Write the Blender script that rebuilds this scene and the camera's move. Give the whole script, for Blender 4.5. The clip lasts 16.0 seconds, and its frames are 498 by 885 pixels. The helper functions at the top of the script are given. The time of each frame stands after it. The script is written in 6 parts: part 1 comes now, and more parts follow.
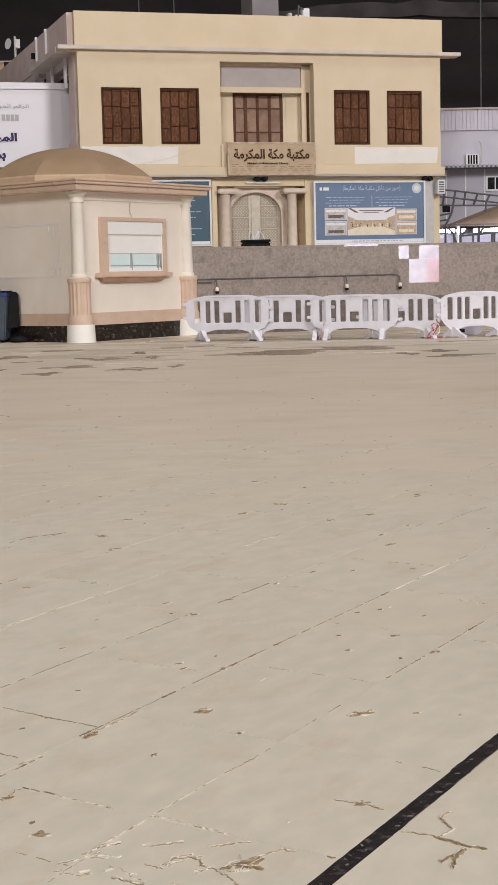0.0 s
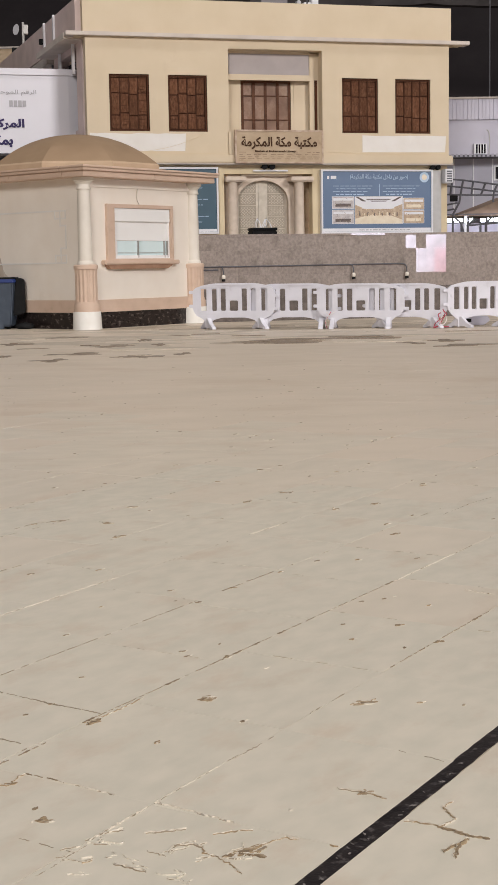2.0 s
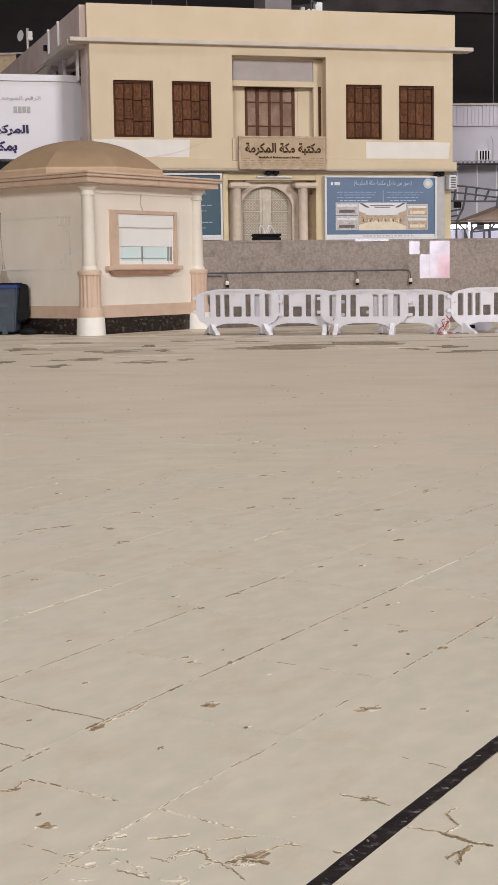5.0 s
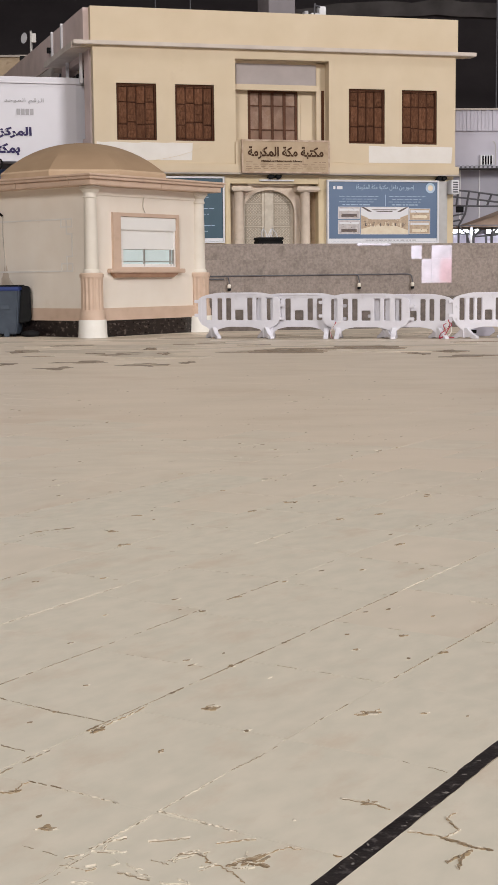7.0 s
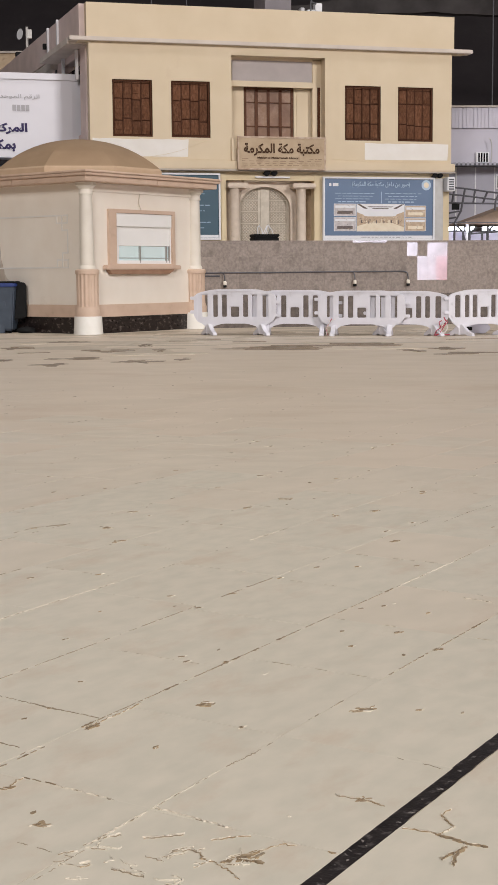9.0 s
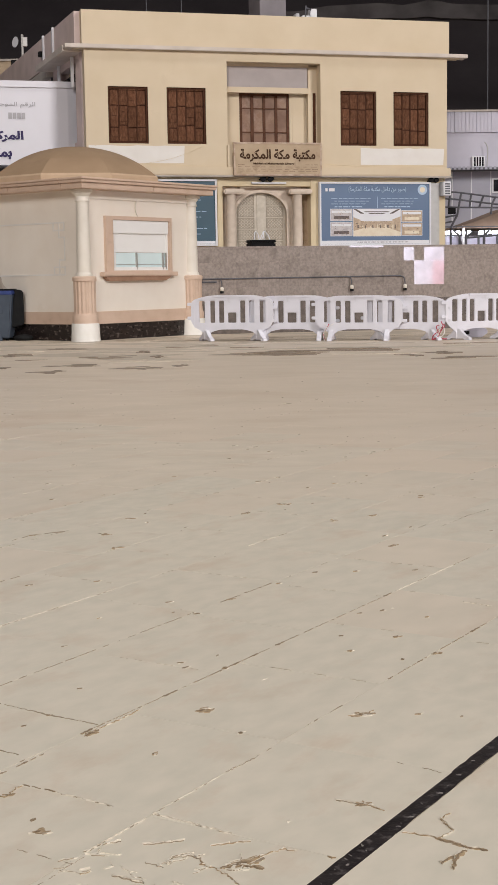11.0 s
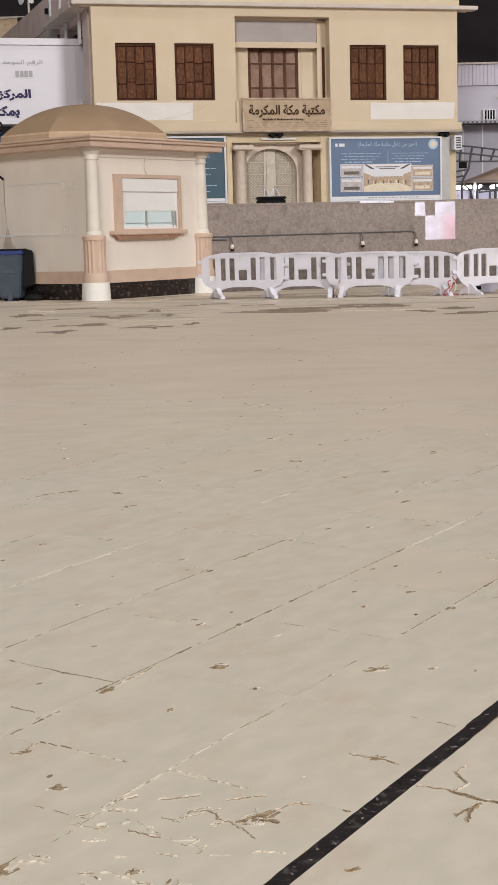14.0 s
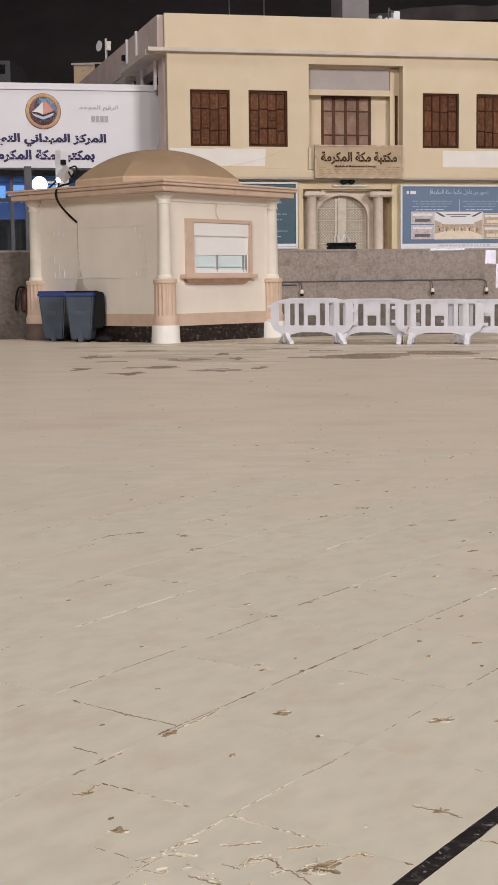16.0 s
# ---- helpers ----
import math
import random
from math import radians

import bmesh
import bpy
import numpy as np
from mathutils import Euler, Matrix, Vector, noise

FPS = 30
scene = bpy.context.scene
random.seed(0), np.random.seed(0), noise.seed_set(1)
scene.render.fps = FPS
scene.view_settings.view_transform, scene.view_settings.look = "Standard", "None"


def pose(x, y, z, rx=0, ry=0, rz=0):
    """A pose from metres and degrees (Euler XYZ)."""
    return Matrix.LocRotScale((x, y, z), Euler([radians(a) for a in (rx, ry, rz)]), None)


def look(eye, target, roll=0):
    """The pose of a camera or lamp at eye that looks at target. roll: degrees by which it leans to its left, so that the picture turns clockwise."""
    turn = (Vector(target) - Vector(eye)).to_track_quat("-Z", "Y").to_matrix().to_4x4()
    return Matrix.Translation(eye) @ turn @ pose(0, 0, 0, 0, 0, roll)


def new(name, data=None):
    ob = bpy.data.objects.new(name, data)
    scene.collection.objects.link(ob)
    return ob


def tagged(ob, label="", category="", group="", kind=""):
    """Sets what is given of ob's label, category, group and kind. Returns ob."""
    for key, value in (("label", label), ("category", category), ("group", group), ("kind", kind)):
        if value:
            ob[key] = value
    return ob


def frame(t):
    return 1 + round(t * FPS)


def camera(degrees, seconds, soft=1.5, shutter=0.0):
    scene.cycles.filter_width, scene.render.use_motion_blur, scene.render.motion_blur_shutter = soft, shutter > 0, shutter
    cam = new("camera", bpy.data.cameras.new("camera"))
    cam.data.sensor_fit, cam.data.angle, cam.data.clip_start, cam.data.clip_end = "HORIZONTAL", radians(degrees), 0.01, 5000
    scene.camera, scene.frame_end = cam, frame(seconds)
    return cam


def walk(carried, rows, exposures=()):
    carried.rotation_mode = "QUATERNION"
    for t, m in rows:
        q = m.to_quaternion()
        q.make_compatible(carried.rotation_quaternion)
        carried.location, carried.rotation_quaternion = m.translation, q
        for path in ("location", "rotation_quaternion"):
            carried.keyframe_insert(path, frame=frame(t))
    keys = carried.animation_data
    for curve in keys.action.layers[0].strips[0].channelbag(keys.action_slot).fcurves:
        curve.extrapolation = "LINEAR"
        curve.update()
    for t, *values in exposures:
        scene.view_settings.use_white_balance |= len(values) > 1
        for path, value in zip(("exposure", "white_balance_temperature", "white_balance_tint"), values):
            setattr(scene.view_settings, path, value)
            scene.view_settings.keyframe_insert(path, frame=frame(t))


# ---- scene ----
# ---------------------------------------------------------------- camera
cam = camera(20.11, 16.0)
# seconds, place, yaw, pitch, roll
ROWS = [
    (0.0, -0.0000, -0.0000, 1.3000, -0.000, -6.592, -1.383),
    (0.5, -0.0015, 0.0024, 1.3001, 0.074, -6.740, -1.147),
    (1.0, -0.0054, -0.0024, 1.3027, 0.112, -6.875, -0.999),
    (1.5, -0.0045, 0.0068, 1.2987, 0.129, -6.946, -0.941),
    (2.0, -0.0011, 0.0080, 1.2977, 0.225, -7.063, -0.965),
    (2.5, -0.0087, 0.0096, 1.2975, 0.218, -7.164, -0.756),
    (3.0, -0.0059, -0.0003, 1.2998, 0.235, -7.224, -0.834),
    (3.5, -0.0046, 0.0046, 1.2981, 0.266, -7.168, -0.905),
    (4.0, -0.0023, 0.0048, 1.2992, 0.300, -7.028, -0.985),
    (6.5, -0.0043, 0.0048, 1.2992, 0.430, -6.703, -0.613),
    (7.0, -0.0064, -0.0002, 1.3002, 0.390, -6.686, -0.551),
    (7.5, -0.0047, 0.0008, 1.3010, 0.391, -6.770, -0.508),
    (8.0, -0.0042, -0.0000, 1.3004, 0.413, -6.829, -0.409),
    (8.5, -0.0076, 0.0008, 1.3006, 0.333, -6.939, -0.234),
    (9.0, -0.0060, 0.0049, 1.2974, 0.205, -6.812, -0.432),
    (11.5, -0.0015, 0.0003, 1.2973, 0.151, -6.579, -0.897),
    (12.0, -0.0053, 0.0027, 1.2958, 0.266, -6.629, -0.777),
    (12.5, -0.0001, 0.0043, 1.2968, 0.412, -6.673, -0.812),
    (13.0, -0.0029, -0.0043, 1.2991, 0.428, -6.689, -0.757),
    (13.5, -0.0045, -0.0031, 1.2993, 0.459, -7.035, -0.892),
    (13.8, -0.0095, -0.0015, 1.2994, 0.524, -7.763, -1.153),
    (14.0, -0.0008, 0.0064, 1.2936, 0.675, -8.279, -1.520),
    (14.2, -0.0026, 0.0009, 1.2988, 1.099, -8.829, -1.737),
    (14.5, -0.0002, 0.0004, 1.2976, 1.341, -8.362, -2.081),
    (14.8, -0.0076, -0.0020, 1.2973, 1.225, -7.695, -1.622),
    (15.0, -0.0059, -0.0028, 1.2971, 1.321, -7.368, -1.533),
    (15.2, -0.0077, -0.0031, 1.2958, 1.364, -7.116, -1.380),
    (15.5, -0.0039, -0.0036, 1.2976, 1.778, -6.938, -1.059),
    (15.8, -0.0087, -0.0031, 1.2960, 2.677, -6.661, -0.764),
    (16.0, -0.0082, 0.0006, 1.2984, 3.341, -6.432, -0.659),
]
walk(cam, [(t, pose(x, y, z, 90 + pitch, 0, yaw) @ pose(0, 0, 0, 0, 0, roll)) for t, x, y, z, yaw, pitch, roll in ROWS],
     exposures=[(0.0, 0.0, 6500, 10), (13.9, 0.0, 6500, 10), (14.5, -0.04, 6600, 11), (15.5, -0.04, 6600, 11), (16.0, -0.05, 6600, 11)])

# ---------------------------------------------------------------- light: night, floodlight masts round the plaza
world = bpy.data.worlds.new("night_sky")
scene.world = world
world.use_nodes = True
cloud = world.node_tree.nodes.new("ShaderNodeTexNoise")
cloud.inputs["Scale"].default_value, cloud.inputs["Detail"].default_value, cloud.inputs["Roughness"].default_value = 9.0, 7, 0.62
where = world.node_tree.nodes.new("ShaderNodeTexCoord")
world.node_tree.links.new(where.outputs["Generated"], cloud.inputs["Vector"])
tone = world.node_tree.nodes.new("ShaderNodeValToRGB")
tone.color_ramp.elements[0].position, tone.color_ramp.elements[0].color = 0.40, (0.0125, 0.0105, 0.0120, 1)
tone.color_ramp.elements[1].position, tone.color_ramp.elements[1].color = 0.68, (0.036, 0.030, 0.032, 1)
world.node_tree.links.new(cloud.outputs["Fac"], tone.inputs["Fac"])
world.node_tree.links.new(tone.outputs["Color"], world.node_tree.nodes["Background"].inputs["Color"])
world.node_tree.nodes["Background"].inputs["Strength"].default_value = 1.0
scene.view_settings.exposure = 0.0


def flood(name, eye, target, kilowatts, size, colour):
    data = bpy.data.lights.new(name, "AREA")
    data.shape, data.size, data.energy, data.color = "DISK", size, kilowatts * 1000, colour
    ob = new(name, data)
    ob.matrix_world = look(eye, target)
    return ob


flood("mast_floodlight", (70, -42, 45), (0, 20, 0), 55, 20, (1.0, 0.958, 0.935))
flood("mast_floodlight", (-20, -75, 46), (0, 20, 0), 51, 30, (1.0, 0.958, 0.935))
# unseen overhead lamp, added to brighten the ground more than the walls
flood("overhead_fill", (10, -5, 120), (0, 20, 0), 46, 30, (1.0, 0.958, 0.935))


# ---------------------------------------------------------------- materials


def mat(name, a, b=None, scale=3.0, rough=0.6, bump=0.15, fine=60.0, metal=0.0, stain=None, stain_scale=0.7,
        stain_at=0.6, piece=0.0, stretch=(1, 1, 1), spec=0.5, bump_dist=0.004):
    """Two tones mixed by coarse noise, a stain tone with an outline of its own, fine grain as relief."""
    m = bpy.data.materials.new(name)
    m.use_nodes = True
    n, l = m.node_tree.nodes, m.node_tree.links
    p = n["Principled BSDF"]
    p.inputs["Metallic"].default_value = metal
    p.inputs["Specular IOR Level"].default_value = spec
    tc = n.new("ShaderNodeTexCoord")
    mp = n.new("ShaderNodeMapping")
    mp.inputs["Scale"].default_value = stretch
    l.new(tc.outputs["Object"], mp.inputs["Vector"])
    vec = mp.outputs["Vector"]
    if piece:
        info = n.new("ShaderNodeObjectInfo")
        off = n.new("ShaderNodeVectorMath")
        off.operation = "MULTIPLY_ADD"
        comb = n.new("ShaderNodeCombineXYZ")
        for k in "XYZ":
            l.new(info.outputs["Random"], comb.inputs[k])
        l.new(comb.outputs[0], off.inputs[0])
        off.inputs[1].default_value = (37, 53, 71)
        l.new(vec, off.inputs[2])
        vec = off.outputs[0]
    b = b or tuple(c * 0.85 for c in a)
    n1 = n.new("ShaderNodeTexNoise")
    n1.inputs["Scale"].default_value, n1.inputs["Detail"].default_value = scale, 6
    l.new(vec, n1.inputs["Vector"])
    r1 = n.new("ShaderNodeMapRange")
    r1.inputs["From Min"].default_value, r1.inputs["From Max"].default_value = 0.32, 0.68
    l.new(n1.outputs["Fac"], r1.inputs["Value"])
    mix = n.new("ShaderNodeMix")
    mix.data_type = "RGBA"
    mix.inputs["A"].default_value, mix.inputs["B"].default_value = (*a, 1), (*b, 1)
    l.new(r1.outputs[0], mix.inputs["Factor"])
    col = mix.outputs["Result"]
    if stain:
        n2 = n.new("ShaderNodeTexNoise")
        n2.inputs["Scale"].default_value, n2.inputs["Detail"].default_value = stain_scale, 9
        n2.inputs["Roughness"].default_value = 0.65
        l.new(vec, n2.inputs["Vector"])
        r2 = n.new("ShaderNodeMapRange")
        r2.inputs["From Min"].default_value, r2.inputs["From Max"].default_value = stain_at, stain_at + 0.16
        r2.inputs["To Max"].default_value = 0.75
        l.new(n2.outputs["Fac"], r2.inputs["Value"])
        mx = n.new("ShaderNodeMix")
        mx.data_type = "RGBA"
        mx.inputs["B"].default_value = (*stain, 1)
        l.new(r2.outputs[0], mx.inputs["Factor"])
        l.new(col, mx.inputs["A"])
        col = mx.outputs["Result"]
    if piece:
        hsv = n.new("ShaderNodeHueSaturation")
        rv = n.new("ShaderNodeMapRange")
        rv.inputs["To Min"].default_value, rv.inputs["To Max"].default_value = 1 - piece, 1 + piece
        l.new(info.outputs["Random"], rv.inputs["Value"])
        l.new(rv.outputs[0], hsv.inputs["Value"])
        l.new(col, hsv.inputs["Color"])
        col = hsv.outputs["Color"]
    l.new(col, p.inputs["Base Color"])
    n3 = n.new("ShaderNodeTexNoise")
    n3.inputs["Scale"].default_value, n3.inputs["Detail"].default_value = fine, 4
    l.new(vec, n3.inputs["Vector"])
    rr = n.new("ShaderNodeMapRange")
    rr.inputs["To Min"].default_value, rr.inputs["To Max"].default_value = max(0.02, rough - 0.1), min(1, rough + 0.1)
    l.new(n1.outputs["Fac"], rr.inputs["Value"])
    l.new(rr.outputs[0], p.inputs["Roughness"])
    bp = n.new("ShaderNodeBump")
    bp.inputs["Strength"].default_value, bp.inputs["Distance"].default_value = bump, bump_dist
    l.new(n3.outputs["Fac"], bp.inputs["Height"])
    l.new(bp.outputs["Normal"], p.inputs["Normal"])
    return m


def glow(name, colour, strength):
    m = bpy.data.materials.new(name)
    m.use_nodes = True
    p = m.node_tree.nodes["Principled BSDF"]
    p.inputs["Base Color"].default_value = (*colour, 1)
    p.inputs["Emission Color"].default_value = (*colour, 1)
    p.inputs["Emission Strength"].default_value = strength
    return m


def glass(name, colour, rough=0.03):
    m = bpy.data.materials.new(name)
    m.use_nodes = True
    p = m.node_tree.nodes["Principled BSDF"]
    p.inputs["Base Color"].default_value = (*colour, 1)
    p.inputs["Transmission Weight"].default_value = 1.0
    p.inputs["Roughness"].default_value = rough
    return m


MARBLE = mat("plaza_marble", (0.672, 0.612, 0.507), (0.60, 0.557, 0.461), 7.0, 0.40, 0.15, 45, stain=(0.575, 0.480, 0.378), stain_scale=2.6,
             stain_at=0.53, piece=0.012, stretch=(1, 1.7, 1), spec=0.4, bump_dist=0.0015)
MARBLE_WARM = mat("warm_plaza_marble", (0.690, 0.590, 0.478), (0.638, 0.552, 0.446), 0.9, 0.42, 0.1, 45, stain=(0.605, 0.495, 0.385), stain_scale=0.45,
                  stain_at=0.54, piece=0.012, stretch=(1, 1.7, 1), spec=0.4, bump_dist=0.0015)
MARBLE_MID = mat("mixed_plaza_marble", (0.682, 0.602, 0.493), (0.62, 0.555, 0.454), 3.0, 0.41, 0.12, 45, stain=(0.59, 0.488, 0.382), stain_scale=1.4,
                 stain_at=0.53, piece=0.012, stretch=(1, 1.7, 1), spec=0.4, bump_dist=0.0015)
DIRT_SHADE = mat("dirt_and_shade_film", (0.50, 0.43, 0.34), (0.57, 0.50, 0.41), 3.5, 0.5, 0.1, 40, stain=(0.34, 0.275, 0.21), stain_scale=2.4, stain_at=0.55)
DIRT_SHADE_DARK = mat("dark_dirt_and_shade", (0.36, 0.295, 0.22), (0.45, 0.38, 0.295), 4, 0.6, 0.1, 40, stain=(0.26, 0.205, 0.15), stain_scale=3, stain_at=0.55)
MORTAR = mat("joint_mortar", (0.50, 0.43, 0.335), (0.40, 0.335, 0.255), 5, 0.9, 0.3, 80)
BLACK_INLAY = mat("black_granite_inlay", (0.011, 0.009, 0.010), (0.028, 0.023, 0.023), 18, 0.5, 0.4, 90, stain=(0.17, 0.15, 0.145), stain_scale=30, stain_at=0.545, spec=0.25)
CHIP = mat("crumbled_brown_mortar", (0.40, 0.295, 0.175), (0.25, 0.175, 0.10), 70, 0.95, 0.9, 180, stain=(0.60, 0.52, 0.41), stain_scale=60, stain_at=0.50)
PALE_CHIP = mat("pale_broken_marble", (0.675, 0.62, 0.525), (0.60, 0.54, 0.445), 50, 0.8, 0.6, 160)
CRACK = mat("crack_dirt_and_shade", (0.37, 0.30, 0.215), (0.22, 0.175, 0.12), 60, 0.95, 0.5, 140)
FLAKE = mat("lifted_marble_flake", (0.68, 0.625, 0.525), (0.60, 0.55, 0.45), 30, 0.7, 0.5, 120)
WET = mat("damp_stain", (0.30, 0.235, 0.17), (0.19, 0.145, 0.105), 5, 0.45, 0.05, 40)
CREAM = mat("cream_paint", (0.678, 0.567, 0.414), (0.637, 0.527, 0.374), 1.1, 0.8, 0.25, 70, stain=(0.57, 0.45, 0.324), stain_scale=0.6, stain_at=0.62)
CREAM_LOW = mat("pale_yellow_paint", (0.71, 0.595, 0.40), (0.65, 0.535, 0.35), 1.4, 0.8, 0.25, 70, stain=(0.52, 0.43, 0.3), stain_scale=0.9, stain_at=0.6)
WHITEWASH = mat("fresh_white_paint", (0.80, 0.77, 0.73), (0.75, 0.71, 0.66), 2, 0.75, 0.2, 60)
SLAB_GREY = mat("weathered_concrete", (0.50, 0.45, 0.40), (0.40, 0.36, 0.33), 2, 0.85, 0.3, 50, stain=(0.25, 0.21, 0.18), stain_scale=1.5, stain_at=0.62)
CORNICE = mat("pale_cornice_concrete", (0.64, 0.57, 0.51), (0.55, 0.485, 0.435), 2, 0.85, 0.3, 50, stain=(0.38, 0.32, 0.28), stain_scale=1.5, stain_at=0.63)
TOWER_GREY = mat("dim_grey_plaster", (0.27, 0.245, 0.26), (0.22, 0.2, 0.215), 1.2, 0.85, 0.25, 60, stain=(0.16, 0.14, 0.14), stain_scale=1, stain_at=0.6)
SIDE_PINK = mat("faded_side_wall_paint", (0.72, 0.59, 0.56), (0.60, 0.49, 0.465), 1.2, 0.85, 0.25, 60, stain=(0.40, 0.32, 0.31), stain_scale=1, stain_at=0.64)
NICHE_GREY = mat("grey_lintel_paint", (0.46, 0.41, 0.40), (0.40, 0.355, 0.345), 1.5, 0.8, 0.2, 60, stain=(0.32, 0.28, 0.265), stain_scale=1.4, stain_at=0.62)
BROWN_WOOD = mat("dark_brown_wood", (0.085, 0.034, 0.017), (0.056, 0.022, 0.011), 6, 0.6, 0.5, 40, stretch=(6, 6, 1), stain=(0.13, 0.052, 0.025), stain_scale=7, stain_at=0.54, spec=0.12)
PANEL_WOOD = mat("sunworn_panel_wood", (0.150, 0.066, 0.035), (0.090, 0.038, 0.020), 9, 0.75, 0.7, 55, stretch=(3, 3, 1), stain=(0.205, 0.100, 0.058), stain_scale=5, stain_at=0.50, piece=0.15, spec=0.12)
WINDOW_BROWN = mat("brown_window_frame", (0.12, 0.05, 0.026), (0.08, 0.032, 0.017), 5, 0.5, 0.3, 40, spec=0.15)
DUSTY_GLASS = mat("dusty_window_glass", (0.30, 0.185, 0.125), (0.19, 0.105, 0.068), 2.2, 0.3, 0.1, 30, stain=(0.36, 0.245, 0.18), stain_scale=2, stain_at=0.52, spec=0.3)
STONE = mat("carved_cream_stone", (0.72, 0.61, 0.505), (0.635, 0.53, 0.43), 5, 0.75, 0.3, 60, stain=(0.47, 0.38, 0.285), stain_scale=4, stain_at=0.61)
DOOR_PALE = mat("pale_carved_door", (0.68, 0.615, 0.515), (0.58, 0.515, 0.42), 8, 0.55, 0.3, 50)
DOOR_LINE = mat("door_carving", (0.46, 0.395, 0.31), (0.38, 0.32, 0.245), 10, 0.6, 0.3, 60)
SIGN_STONE = mat("aged_sign_board", (0.52, 0.405, 0.285), (0.43, 0.325, 0.22), 2.5, 0.7, 0.25, 60, stain=(0.22, 0.135, 0.085), stain_scale=1.9, stain_at=0.555, spec=0.15)
SIGN_EDGE = mat("sign_frame_paint", (0.58, 0.46, 0.36), (0.38, 0.26, 0.18), 6, 0.6, 0.2, 60)
SIGN_TEXT = mat("faded_brown_lettering", (0.055, 0.028, 0.015), (0.09, 0.048, 0.027), 9, 0.7, 0.1, 60, spec=0.15)
SMALL_PRINT = mat("faded_small_print", (0.24, 0.165, 0.11), (0.32, 0.225, 0.15), 9, 0.7, 0.1, 60, spec=0.15)
GRANITE = mat("grey_brown_granite", (0.325, 0.273, 0.24), (0.225, 0.187, 0.165), 16, 0.45, 0.3, 70, stain=(0.155, 0.127, 0.11), stain_scale=3.2, stain_at=0.53, piece=0.06, spec=0.3, stretch=(1, 1, 0.9))
GRANITE_SHADE = mat("shaded_granite", (0.165, 0.136, 0.118), (0.092, 0.075, 0.066), 9, 0.5, 0.3, 60, stain=(0.24, 0.205, 0.18), stain_scale=8, stain_at=0.6, piece=0.08, spec=0.3)
GRANITE_POLISH = mat("polished_granite", (0.34, 0.29, 0.25), (0.27, 0.23, 0.195), 3, 0.14, 0.06, 12, spec=1.0)
GRANITE_POLISH.node_tree.nodes["Principled BSDF"].inputs["Coat Weight"].default_value = 1.0
GRANITE_POLISH.node_tree.nodes["Principled BSDF"].inputs["Coat Roughness"].default_value = 0.012
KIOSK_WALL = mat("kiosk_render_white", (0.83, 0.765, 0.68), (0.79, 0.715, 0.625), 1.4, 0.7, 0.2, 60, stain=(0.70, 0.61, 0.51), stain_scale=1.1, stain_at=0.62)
KIOSK_PINK = mat("pink_sandstone", (0.63, 0.475, 0.37), (0.575, 0.42, 0.32), 3, 0.7, 0.3, 70, stain=(0.49, 0.365, 0.28), stain_scale=3, stain_at=0.60)
KIOSK_SOFFIT = mat("stained_brown_stone", (0.38, 0.225, 0.145), (0.30, 0.17, 0.105), 4, 0.75, 0.3, 70, stain=(0.22, 0.125, 0.08), stain_scale=3, stain_at=0.6)
KIOSK_DOME = mat("brown_dome_render", (0.36, 0.245, 0.15), (0.32, 0.215, 0.13), 1.6, 0.8, 0.3, 60, stain=(0.26, 0.18, 0.11), stain_scale=1.4, stain_at=0.63)
DOME_RIM = mat("pale_tan_rim", (0.55, 0.40, 0.27), (0.5, 0.36, 0.24), 3, 0.8, 0.3, 60)
STAINED = mat("drip_stained_render", (0.60, 0.515, 0.425), (0.68, 0.60, 0.51), 5, 0.75, 0.2, 60)
STAINED_DARK = mat("dark_drip_stain", (0.47, 0.385, 0.30), (0.57, 0.48, 0.39), 6, 0.75, 0.2, 60)
FLECK = mat("grey_scuffed_stone", (0.09, 0.08, 0.078), (0.26, 0.235, 0.215), 80, 0.8, 0.3, 90)
DARK_CORE = mat("dark_hollow_core", (0.17, 0.125, 0.08), (0.27, 0.20, 0.125), 50, 0.95, 0.5, 140)
STONE_DARK = mat("dark_brown_stone_foot", (0.14, 0.095, 0.078), (0.095, 0.065, 0.055), 4, 0.8, 0.3, 60)
COLUMN_WHITE = mat("white_column_stone", (0.76, 0.71, 0.63), (0.71, 0.655, 0.57), 3, 0.55, 0.2, 60, stain=(0.60, 0.52, 0.43), stain_scale=3, stain_at=0.64)
BASE_WHITE = mat("white_base_paint", (0.84, 0.82, 0.77), (0.79, 0.76, 0.70), 4, 0.6, 0.2, 60, stain=(0.55, 0.46, 0.36), stain_scale=4, stain_at=0.66)
DARK_PLINTH = mat("black_speckled_granite", (0.010, 0.007, 0.007), (0.022, 0.014, 0.012), 10, 0.3, 0.1, 60, stain=(0.33, 0.27, 0.24), stain_scale=8, stain_at=0.55, stretch=(1, 1, 1.6))
BLIND = mat("white_roller_shutter", (0.87, 0.86, 0.84), (0.84, 0.83, 0.81), 2, 0.5, 0.03, 40)
CYAN_SHEEN = mat("cyan_reflection_glazing", (0.74, 0.87, 0.88), (0.70, 0.84, 0.85), 1.5, 0.15, 0.02, 30, spec=0.8)
ALU = mat("dull_aluminium", (0.55, 0.53, 0.50), (0.45, 0.43, 0.41), 4, 0.4, 0.1, 60, metal=0.7)
PLASTIC_WHITE = mat("scuffed_white_plastic", (0.73, 0.72, 0.775), (0.66, 0.65, 0.70), 3, 0.45, 0.15, 40, stain=(0.47, 0.45, 0.46), stain_scale=3.2, stain_at=0.60)
RED_TAPE = mat("red_tape", (0.42, 0.05, 0.09), (0.34, 0.04, 0.07), 12, 0.5, 0.2, 40)
